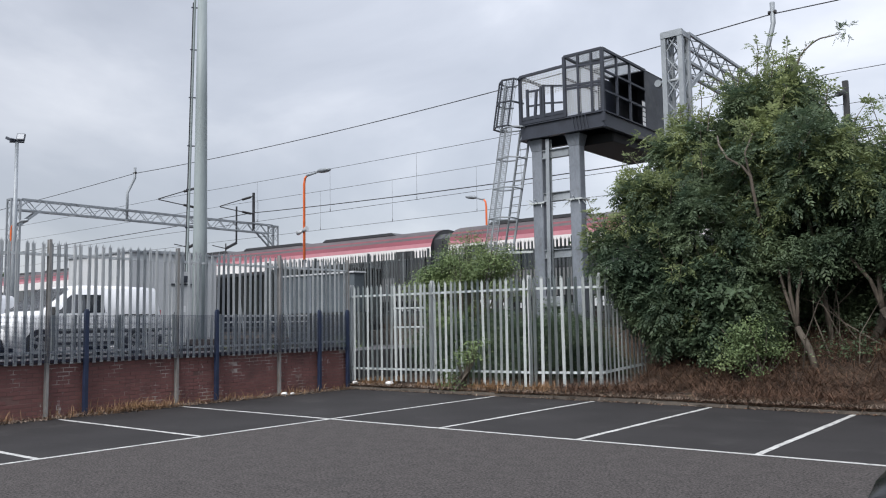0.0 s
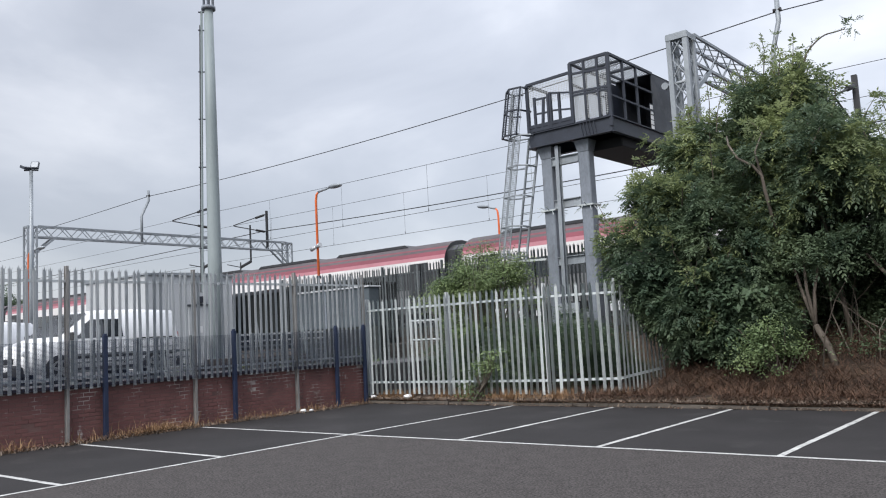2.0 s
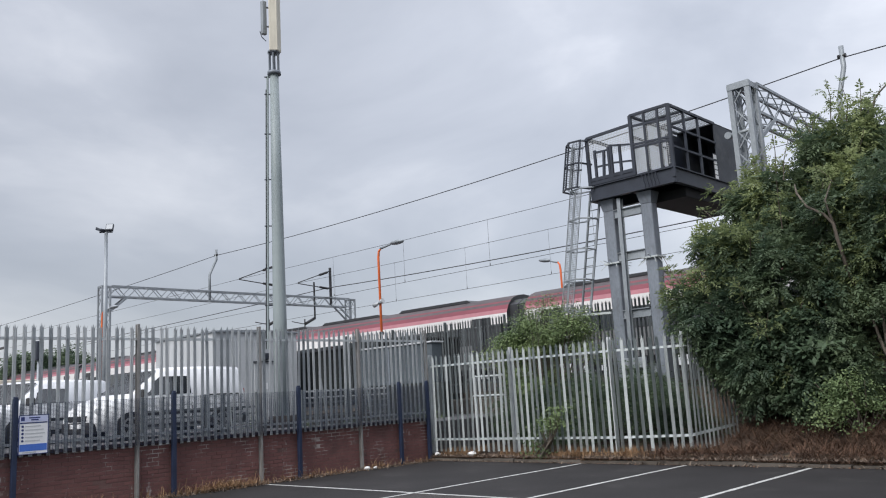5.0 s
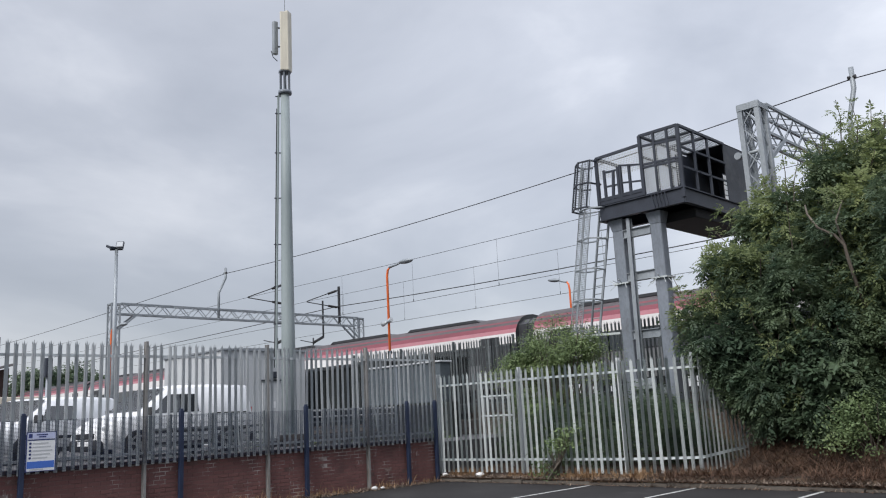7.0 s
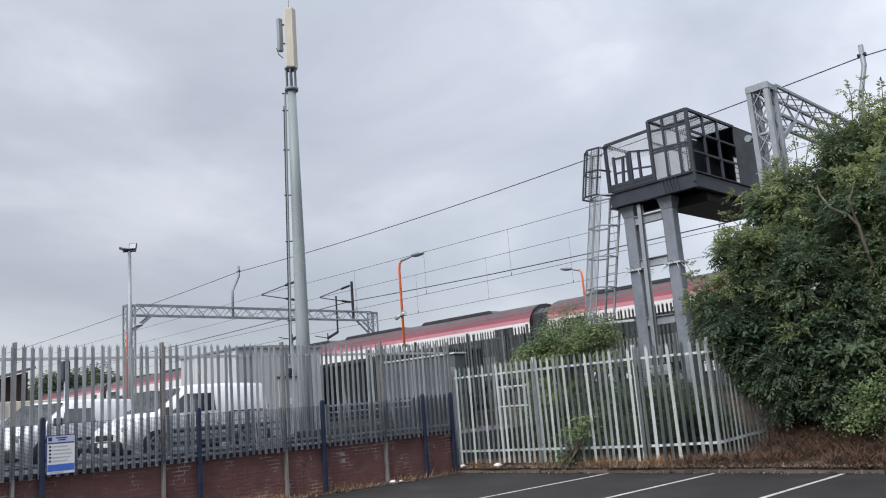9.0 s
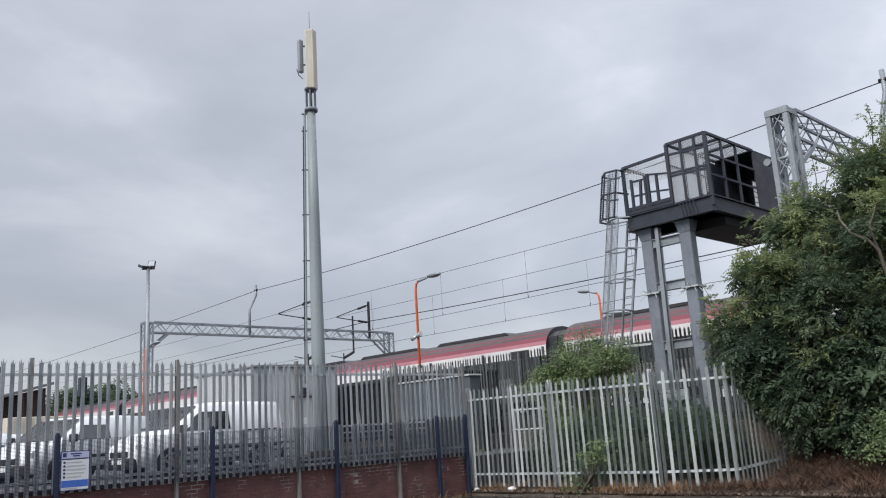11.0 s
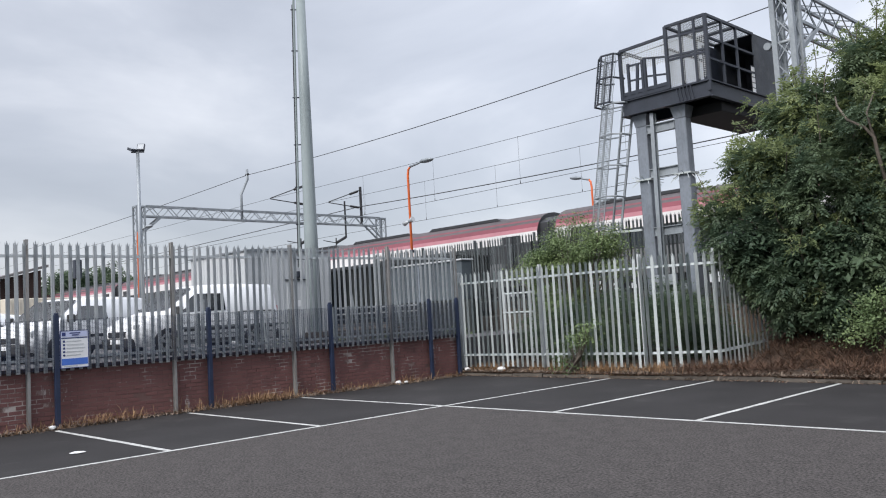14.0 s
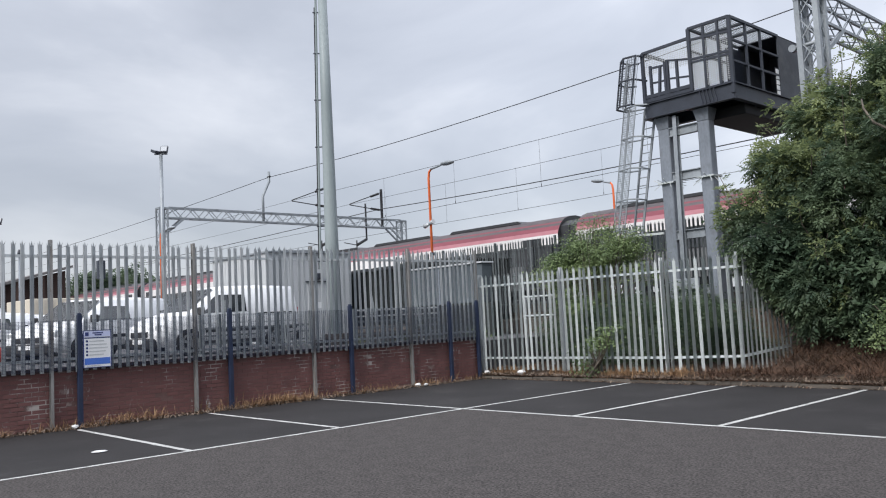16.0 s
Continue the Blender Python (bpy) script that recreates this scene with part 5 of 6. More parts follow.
def barriers():
    """Low multi-bar steel barriers standing in the yard in front of the van and the mast."""
    runs = (((-8.6, -0.6), (-8.2, 0.75)), ((-8.2, 0.85), (-8.0, 2.2)), ((-8.1, 3.7), (-7.9, 5.05)), ((-7.9, 5.15), (-7.6, 6.4)))
    for p, q in runs:
        p, q = Vector((*p, 0.93)), Vector((*q, 0.93))
        g = thing("steel_barrier", "dull grey steel barrier with several flat bars in the yard", "barrier", p, "steel barriers in the yard")
        side = (q - p).cross(Vector((0, 0, 1))).normalized()
        for k in range(4):
            c = p + (q - p) * k / 3
            part("post", beam(bmesh.new(), c, c + Vector((0, 0, 1.02)), 0.06), M_GALV_DK, g)
            part("foot", beam(bmesh.new(), c - side * 0.35 + Vector((0, 0, 0.03)), c + side * 0.35 + Vector((0, 0, 0.03)), 0.06), M_GALV_DK, g)
        for z, w in ((0.30, 0.04), (0.48, 0.04), (0.66, 0.05), (0.80, 0.04), (0.97, 0.05)):
            o = Vector((0, 0, z + random.uniform(-0.02, 0.02)))
            part("rail", beam(bmesh.new(), p + o - side * 0.045, q + o - side * 0.045, 0.025, w), M_GALV_OLD if z > 0.7 else M_GALV_DK, g)
        a = p + (q - p) * random.uniform(0.3, 0.6)
        part("brace", beam(bmesh.new(), a + side * 0.6, a + (q - p) * 0.1 + Vector((0, 0, 1.35)), 0.04), M_GALV_DK, g)


def timber_stack():
    """Dark sleepers lying behind the barriers."""
    for k, (x, y, z) in enumerate(((-10.0, 5.2, 0.93), (-9.6, 5.5, 0.93), (-9.2, 5.8, 0.93), (-9.8, 5.35, 1.10), (-9.4, 5.65, 1.10))):
        bm = box(bmesh.new(), -0.14, -1.3, 0, 0.14, 1.3, 0.165, 0.015)
        ob = solid("railway_sleeper", bm, M_OLDWOOD, "dark weathered wooden sleeper lying in the yard", "sleeper", "stacked sleepers in the yard")
        ob.matrix_world = pose(x, y, z, 0, 0, -28 + 2 * k)


M_OLDWOOD = mat("old_sleeper_wood", (0.055, 0.046, 0.040), (0.022, 0.019, 0.017), 0.9, scale=3, fine=40, bump=0.5, stretch=(1, 0.15, 1))


def floodlight(x, y, z0, z1, label):
    f = thing("floodlight_column", label, "floodlight", (x, y, z0), "floodlights in the yard")
    part("column", tube(bmesh.new(), [(x, y, z0), (x, y, (z0 + z1) / 2), (x, y, z1)], 0.10, 10, 0.065), M_STEEL, f)
    part("cross_arm", beam(bmesh.new(), (x - 0.16, y - 0.2, z1), (x + 0.16, y + 0.2, z1), 0.05), M_BLACK, f)
    for (ox, oy, oz), (rx, rz) in (((0.10, 0.10, 0.18), (-28, 50)), ((-0.12, -0.16, 0.10), (-68, 100))):
        m = Matrix.Translation((x + ox, y + oy, z1 + oz)) @ Euler((radians(rx), 0, radians(rz))).to_matrix().to_4x4()
        bm = box(bmesh.new(), -0.15, -0.06, -0.16, 0.15, 0.05, 0.16, 0.02)
        bmesh.ops.transform(bm, matrix=m, verts=bm.verts)
        head = part("lamp_head", bm, M_BLACK, f)
        bm = box(bmesh.new(), -0.12, -0.068, -0.12, 0.12, -0.06, 0.12)
        bmesh.ops.transform(bm, matrix=m, verts=bm.verts)
        part("lens", bm, M_LAMPGLASS, head)


def platform_lamp(x, y, z0, z1, arm, label, fittings=True):
    """Orange column with a swan-neck arm and a flat lantern."""
    p = thing("platform_lamp", label, "street lamp", (x, y, z0), "orange platform lamps")
    a = Vector(arm)
    top = Vector((x, y, z1))
    part("column", tube(bmesh.new(), [(x, y, z0), (x, y, z1 - 0.35), top - Vector((0, 0, 0.1)) + a * 0.04, top + a * 0.14], 0.055, 10, 0.045), M_ORANGE, p)
    part("arm", tube(bmesh.new(), [top + a * 0.12, top + a * 0.5 + Vector((0, 0, 0.05)), top + a * 0.75 + Vector((0, 0, 0.1))], 0.05, 8, 0.04), M_STEEL, p)
    bm = bmesh.new()
    bmesh.ops.create_uvsphere(bm, u_segments=14, v_segments=8, radius=1)
    d = a.normalized()
    rot = d.to_track_quat("X", "Z").to_matrix().to_4x4()
    bmesh.ops.transform(bm, matrix=Matrix.Translation(top + a * 0.95 + Vector((0, 0, 0.10))) @ rot @ Matrix.Diagonal((0.40, 0.17, 0.10, 1)), verts=bm.verts)
    for f in bm.faces:
        f.smooth = True
    part("lantern", bm, M_STEEL, p)
    if fittings:
        z = z0 + (z1 - z0) * 0.60
        part("speaker", tube(bmesh.new(), [(x - 0.28, y - 0.1, z), (x + 0.02, y - 0.1, z + 0.06)], 0.11, 8, 0.05), M_LAMPGLASS, p)
        part("speaker", tube(bmesh.new(), [(x + 0.28, y - 0.1, z + 0.14), (x, y - 0.1, z + 0.06)], 0.11, 8, 0.05), M_LAMPGLASS, p)
        for dz in (-1.25, -1.75):
            part("band", tube(bmesh.new(), [(x, y, z + dz), (x, y, z + dz + 0.12)], 0.095, 10), M_BLACK, p)


cabin()
dark_shed()
grey_module()
barriers()
timber_stack()
floodlight(-21.53, 4.2, 0.93, 8.78, "tall slim floodlight column in the yard")
floodlight(-38, 2.25, 0.93, 7.75, "distant floodlight column")
platform_lamp(-15.12, 13.0, 1.9, 7.80, (1.25, 0.0, 0.0), "orange platform lamp with a flat grey lantern")
platform_lamp(-12.55, 22.4, 1.95, 7.55, (-1.0, 0.1, 0.15), "orange platform lamp beyond the train", False)
platform_lamp(-35.9, 10.4, 0.93, 7.35, (1.6, 0.0, 0.0), "distant orange platform lamp beside the portal", False)


def vehicle(name, label, category, paint, m, stations, wheel_x=(1.30, -1.42), wheel_r=0.33, van=True):
    """A vehicle lofted through stations (x, sill, mid, belt, top, half width at belt, half width at top); front is +x."""
    v = thing(name, label, category, group="vehicles in the yard" if van else "", local=True)
    rings = []
    bm = bmesh.new()
    for x, lo, mid, belt, top, hb, ht in stations:
        half = [(hb * 0.94, lo), (hb, mid), (hb, belt), (ht, top - (top - belt) * 0.12), (ht * 0.82, top)]
        pts = [(-y, z) for y, z in half] + [(y, z) for y, z in half[::-1]]
        rings.append([bm.verts.new((x, y, z)) for y, z in pts])
    for a, b in zip(rings, rings[1:]):
        for k in range(9):
            f = bm.faces.new((a[k], a[k + 1], b[k + 1], b[k]))
            f.smooth = True
        bm.faces.new((a[9], a[0], b[0], b[9]))
    bm.faces.new(rings[0])
    bm.faces.new(rings[-1][::-1])
    bmesh.ops.recalc_face_normals(bm, faces=bm.faces)
    body = part("body", bm, paint, v)

    def at_x(x):
        for a, b in zip(stations, stations[1:]):
            if min(a[0], b[0]) - 1e-6 <= x <= max(a[0], b[0]) + 1e-6:
                t = (x - a[0]) / (b[0] - a[0])
                return [p + (q - p) * t for p, q in zip(a, b)]
        return stations[0]

    def side_y(x, z):
        _, lo, mid, belt, top, hb, ht = at_x(x)
        if z <= belt:
            return hb
        return hb + (ht - hb) * min(1, (z - belt) / max(0.05, (top - (top - belt) * 0.12) - belt))

    def side_panel(pname, poly, material, parent, out=0.012):
        for s in (-1, 1):
            bm = bmesh.new()
            inner = [bm.verts.new((x, s * (side_y(x, z) - 0.03), z)) for x, z in poly]
            outer = [bm.verts.new((x, s * (side_y(x, z) + out), z)) for x, z in poly]
            k = len(poly)
            for i in range(k):
                bm.faces.new((inner[i], inner[(i + 1) % k], outer[(i + 1) % k], outer[i]))
            bm.faces.new(outer)
            bmesh.ops.recalc_face_normals(bm, faces=bm.faces)
            part(pname, bm, material, parent)

    cowl = [s for s in stations if s[0] > 0.6][0] if van else [s for s in stations if s[0] > 0.6][0]
    roof = [s for s in stations if s[0] < cowl[0]][-1]
    bm = bmesh.new()
    quad = []
    for st, k, w in ((cowl, 0.0, 0.93), (roof, 0.0, 0.90)):
        for s in (-1, 1):
            quad.append(bm.verts.new((st[0] + 0.02, s * st[6] * w, st[4] + 0.012)))
    bm.faces.new((quad[0], quad[1], quad[3], quad[2]))
    bmesh.ops.solidify(bm, geom=bm.faces[:], thickness=0.015)
    part("windscreen", bm, M_GLASS, v)
    zb, zt = roof[3] + 0.04, roof[4] - 0.16
    xf = cowl[0] - 0.14
    for s in (-1, 1):
        bm = bmesh.new()
        grid = []
        for i in range(15):
            x = xf + (-0.42 - xf) * i / 14
            lo = cowl[3] + 0.06 + (zb - cowl[3] - 0.06) * i / 14
            hi = max(lo + 0.01, min(zt, lo + (zt - lo) * (xf - x) / max(0.05, xf - roof[0] + 0.02)))
            grid.append([[bm.verts.new((x, s * (side_y(x, lo + (hi - lo) * k / 3) + o), lo + (hi - lo) * k / 3)) for k in range(4)] for o in (0.012, -0.03)])
        for a, b in zip(grid, grid[1:]):
            for k in range(3):
                bm.faces.new((a[0][k], b[0][k], b[0][k + 1], a[0][k + 1]))
            bm.faces.new((a[0][0], b[0][0], b[1][0], a[1][0]))
            bm.faces.new((a[0][3], b[0][3], b[1][3], a[1][3]))
        bmesh.ops.recalc_face_normals(bm, faces=bm.faces)
        part("side_window", bm, M_GLASS, v)
    if not van:
        side_panel("side_window", [(-0.50, zb), (-0.50, zt), (-0.95, zt - 0.04), (-1.25, zb + 0.05)], M_GLASS, v)
    side_panel("door_seam", [(-0.46, 0.42), (-0.46, zb), (-0.48, zb), (-0.48, 0.42)], M_PLASTIC, v, 0.004)
    side_panel("side_moulding", [(stations[0][0] + 0.12, 0.58), (0.85, 0.58), (0.85, 0.66), (stations[0][0] + 0.12, 0.66)], M_PLASTIC, v, 0.02)
    side_panel("sill", [(-1.0, 0.24), (0.9, 0.24), (0.9, 0.36), (-1.0, 0.36)], M_PLASTIC, v, 0.012)
    if van:
        side_panel("load_door_rail", [(-2.05, 1.02), (-0.9, 1.02), (-0.9, 1.06), (-2.05, 1.06)], M_PLASTIC, v, 0.008)
    for x in wheel_x:
        for s in (-1, 1):
            bm = bmesh.new()
            poly = [(x + (wheel_r + 0.07) * math.cos(a), 0.30 + (wheel_r + 0.07) * math.sin(a)) for a in [math.pi * i / 14 for i in range(15)]]
            hb = side_y(x, 0.5)
            outer = [bm.verts.new((px, s * (hb + 0.014), pz)) for px, pz in poly]
            inner = [bm.verts.new((px, s * (hb - 0.05), pz)) for px, pz in poly]
            bm.faces.new(outer)
            for i in range(14):
                bm.faces.new((inner[i], inner[i + 1], outer[i + 1], outer[i]))
            bmesh.ops.recalc_face_normals(bm, faces=bm.faces)
            part("wheel_arch", bm, M_PLASTIC, v)
            y0, y1 = s * (hb - 0.16), s * (hb + 0.035)
            w = part("wheel", tube(bmesh.new(), [(x, y0, wheel_r), (x, y1, wheel_r)], wheel_r, 24), M_TYRE, v)
            bm = bmesh.new()
            tube(bm, [(x, y1 - s * 0.01, wheel_r), (x, y1 + s * 0.006, wheel_r)], wheel_r * 0.30, 12)
            for k in range(5):
                a = k * math.tau / 5 + 0.3
                beam(bm, (x, y1 + s * 0.004, wheel_r), (x + wheel_r * 0.66 * math.cos(a), y1 + s * 0.004, wheel_r + wheel_r * 0.66 * math.sin(a)), 0.075, 0.012, up=(0, 1, 0))
            for k in range(20):
                a0, a1 = k * math.tau / 20, (k + 1) * math.tau / 20
                beam(bm, (x + wheel_r * 0.68 * math.cos(a0), y1 + s * 0.004, wheel_r + wheel_r * 0.68 * math.sin(a0)),
                     (x + wheel_r * 0.68 * math.cos(a1), y1 + s * 0.004, wheel_r + wheel_r * 0.68 * math.sin(a1)), 0.05, 0.014, up=(0, 1, 0))
            part("rim", bm, M_ALLOY, w)
    nose = stations[-1]
    part("front_bumper", box(bmesh.new(), nose[0] - 0.22, -nose[5] * 1.05, 0.22, nose[0] + 0.05, nose[5] * 1.05, 0.50, 0.06), M_PLASTIC, v)
    part("grille", box(bmesh.new(), nose[0] - 0.10, -nose[5] * 0.6, 0.52, nose[0] + 0.03, nose[5] * 0.6, 0.66, 0.02), M_PLASTIC, v)
    part("number_plate", box(bmesh.new(), nose[0] + 0.04, -0.26, 0.36, nose[0] + 0.06, 0.26, 0.47), M_WHITE, v)
    back = stations[0]
    part("rear_bumper", box(bmesh.new(), back[0] - 0.06, -back[5] * 1.02, 0.26, back[0] + 0.15, back[5] * 1.02, 0.52, 0.05), M_PLASTIC, v)
    for s in (-1, 1):
        bm = box(bmesh.new(), nose[0] - 0.52, s * nose[5] - 0.09, 0.62, nose[0] - 0.06, s * nose[5] + 0.10, 0.82, 0.05)
        part("headlight", bm, M_LAMPGLASS, v)
        bm = box(bmesh.new(), cowl[0] - 0.25, s * (cowl[5] + 0.02), cowl[3] + 0.02, cowl[0] - 0.12, s * (cowl[5] + (0.22 if van else 0.16)), cowl[3] + (0.22 if van else 0.14), 0.03)
        part("wing_mirror", bm, M_PLASTIC, v)
        zl = (0.72, 1.18) if van else (0.73, 0.89)
        yl = sorted((s * back[5] * 0.97 - s * (0.07 if van else 0.34), s * back[5] * 0.97 + s * (0.0 if van else 0.03)))
        bm = box(bmesh.new(), back[0] - 0.03, yl[0], zl[0], back[0] + (0.06 if van else 0.20), yl[1], zl[1], 0.02 if van else 0.05)
        part("tail_light", bm, M_TAIL, v)
    if not van:
        bm = bmesh.new()
        a, b = stations[2], stations[3]
        q = [bm.verts.new((p[0] - 0.015, s * p[6] * 0.86, p[4] + 0.008)) for p in (a, b) for s in (-1, 1)]
        bm.faces.new((q[0], q[1], q[3], q[2]))
        bmesh.ops.solidify(bm, geom=bm.faces[:], thickness=0.012)
        part("rear_window", bm, M_GLASS, v)
    v.matrix_basis = m
    return v


VAN = [(-2.22, 0.36, 0.70, 1.02, 1.66, 0.84, 0.70), (-2.12, 0.26, 0.60, 1.06, 1.79, 0.90, 0.77), (-1.0, 0.25, 0.60, 1.07, 1.82, 0.92, 0.79),
       (0.15, 0.25, 0.60, 1.07, 1.80, 0.92, 0.78), (0.45, 0.25, 0.60, 1.06, 1.72, 0.92, 0.76), (1.22, 0.25, 0.60, 1.02, 1.15, 0.91, 0.80),
       (1.85, 0.25, 0.58, 0.88, 0.97, 0.88, 0.74), (2.12, 0.28, 0.50, 0.72, 0.79, 0.80, 0.62), (2.20, 0.34, 0.46, 0.58, 0.62, 0.72, 0.5)]
HATCH = [(-1.95, 0.34, 0.62, 0.80, 0.90, 0.80, 0.70), (-1.88, 0.28, 0.58, 0.90, 0.98, 0.84, 0.72), (-1.45, 0.24, 0.55, 0.92, 1.38, 0.86, 0.62), (-1.2, 0.24, 0.55, 0.92, 1.42, 0.87, 0.63),
         (-0.2, 0.24, 0.55, 0.90, 1.46, 0.88, 0.64), (0.3, 0.24, 0.55, 0.90, 1.42, 0.88, 0.64), (1.05, 0.24, 0.55, 0.88, 0.98, 0.87, 0.74),
         (1.75, 0.26, 0.52, 0.76, 0.84, 0.82, 0.68), (1.98, 0.30, 0.46, 0.60, 0.66, 0.72, 0.56)]
COUPE = [(-1.98, 0.34, 0.58, 0.80, 0.87, 0.80, 0.68), (-1.90, 0.28, 0.58, 0.87, 0.94, 0.85, 0.70), (-1.62, 0.24, 0.56, 0.90, 1.03, 0.87, 0.66), (-1.0, 0.24, 0.55, 0.92, 1.28, 0.88, 0.62),
         (-0.2, 0.24, 0.55, 0.94, 1.40, 0.88, 0.62), (0.3, 0.24, 0.55, 0.92, 1.37, 0.88, 0.62), (1.05, 0.24, 0.55, 0.88, 0.98, 0.87, 0.74),
         (1.75, 0.26, 0.52, 0.76, 0.84, 0.82, 0.68), (1.98, 0.30, 0.46, 0.60, 0.66, 0.72, 0.56)]
M_TAIL = mat("red_lamp_plastic", (0.55, 0.02, 0.03), (0.40, 0.015, 0.02), 0.15, bump=0)
M_CHARCOAL = mat("charcoal_vehicle_paint", (0.012, 0.012, 0.014), (0.007, 0.007, 0.008), 0.25, bump=0)
M_BROWN = mat("dark_brown_brickwork", (0.085, 0.052, 0.045), (0.055, 0.035, 0.031), 0.9, scale=1.2, fine=14, bump=0.3)
M_ROOFSHEET = mat("grey_roof_sheet", (0.20, 0.19, 0.19), (0.13, 0.125, 0.125), 0.8, bump=0.1)
M_CREAMWALL = mat("cream_painted_panel", (0.66, 0.60, 0.50), (0.55, 0.50, 0.42), 0.7, scale=0.8, fine=9, bump=0.05)
M_SIGNBLUE = mat("sign_blue", (0.08, 0.19, 0.62), (0.06, 0.15, 0.52), 0.4, bump=0)
M_SIGNNAVY = mat("sign_navy", (0.03, 0.045, 0.17), (0.025, 0.04, 0.14), 0.4, bump=0)
M_SIGNLILAC = mat("sign_lilac", (0.56, 0.60, 0.80), (0.50, 0.54, 0.74), 0.4, bump=0)
M_BAG = mat("white_plastic_bag", (0.80, 0.80, 0.80), (0.62, 0.62, 0.62), 0.5, scale=10, fine=60, bump=0.4)
M_DRUMBLUE = mat("blue_plastic", (0.10, 0.28, 0.50), (0.07, 0.2, 0.38), 0.5, bump=0)
M_DRUMRED = mat("red_plastic", (0.62, 0.10, 0.08), (0.5, 0.08, 0.06), 0.5, bump=0)

vehicle("van", "clean white small panel van parked in the yard", "van", M_WHITE, pose(-10.67, 0.84, 0.93, 0, 0, 275), VAN)
vehicle("van", "white compact van with a dark front bumper in the yard", "van", M_WHITE, pose(-12.92, -1.64, 0.93, 0, 0, 297),
        [(x, a, b, c * 0.95, d * 0.915, e, f) for x, a, b, c, d, e, f in VAN])
vehicle("car", "white hatchback car parked in the yard", "car", M_WHITE, pose(-19.3, -2.3, 0.93, 0, 0, 290), HATCH, (1.2, -1.25), 0.31, True)
vehicle("car", "white hatchback car parked beside another car", "car", M_WHITE, pose(-16.6, -3.6, 0.93, 0, 0, 296), HATCH, (1.2, -1.25), 0.31, True)
vehicle("van", "white small panel van at the end of the yard", "van", M_WHITE, pose(-23.0, -3.6, 0.93, 0, 0, 270), VAN)
vehicle("car", "charcoal hatchback car with a red tail light on the lane", "car", M_CHARCOAL, pose(10.56, -4.40, 0, 0, 0, 90), COUPE, (1.2, -1.25), 0.31, False)


def brown_building():
    h = thing("building", "dark brown building with a sloping grey roof", "building", (-44, 3.2, 0.93))
    bm = bmesh.new()
    prism(bm, [(2.35, 0.9), (6.4, 0.9), (6.4, 5.42), (2.35, 4.33)], "x", -50, -40)
    part("wall", bm, M_BROWN, h)
    bm = bmesh.new()
    prism(bm, [(2.0, 4.32), (6.5, 5.53), (6.5, 5.67), (2.0, 4.46)], "x", -50.4, -39.0)
    part("roof", bm, M_ROOFSHEET, h)
    for y in (2.2, 3.5, 4.8):
        part("post", B(-39.3, y, 0.9, -39.1, y + 0.18, 4.3 + (y - 2.0) * 0.268), M_BROWN, h)
    for y in (2.9, 4.6):
        w = part("window", B(-40.0, y, 2.2, -39.96, y + 0.9, 3.2), M_GLASS, h)
        part("window_frame", B(-39.97, y - 0.06, 2.12, -39.93, y + 0.96, 2.2), M_ROOFSHEET, w)


def cream_container():
    c = thing("storage_container", "cream painted storage container in the yard", "container", (-27.5, 1.8, 0.93))
    part("body", B(-29.5, 0.5, 0.93, -26.0, 3.4, 3.2, bevel=0.03), M_CREAMWALL, c)
    for k in range(9):
        y = 0.6 + k * 0.31
        part("rib", B(-26.0, y, 1.0, -25.97, y + 0.12, 3.08), M_CREAMWALL, c)
    part("lamp", B(-25.97, 2.9, 2.6, -25.9, 3.0, 2.75, bevel=0.01), M_BLACK, c)


def lamp_box():
    x, y = -17.75, 0.35
    c = thing("signal_post", "black box on a slim post in the yard", "post", (x, y, 0.93))
    part("pole", tube(bmesh.new(), [(x, y, 0.93), (x, y, 3.5)], 0.05, 8), M_STEEL, c)
    part("box", B(x - 0.12, y - 0.12, 3.45, x + 0.12, y + 0.12, 4.08, bevel=0.03), M_BLACK, c)


def cap_post():
    x, y = -30.0, 1.19
    c = thing("post", "slim dark post with a rounded cap in the yard", "post", (x, y, 0.93))
    part("pole", tube(bmesh.new(), [(x, y, 0.93), (x, y, 5.5)], 0.055, 8), M_LEG, c)
    part("cap", tube(bmesh.new(), [(x, y, 5.3), (x, y, 5.5), (x, y, 5.62)], 0.12, 10, 0.06), M_BLACK, c)


def drums():
    for x, y, m, lab in ((-14.9, -3.78, M_DRUMBLUE, "small blue plastic container by the cars"), (-15.4, -3.42, M_DRUMRED, "small red plastic container by the cars")):
        bm = tube(bmesh.new(), [(x, y, 0.93), (x, y, 1.30), (x, y, 1.38)], 0.15, 10, 0.11)
        tube(bm, [(x, y, 1.38), (x, y, 1.44)], 0.04, 8)
        solid("plastic_container", bm, m, lab, "container")


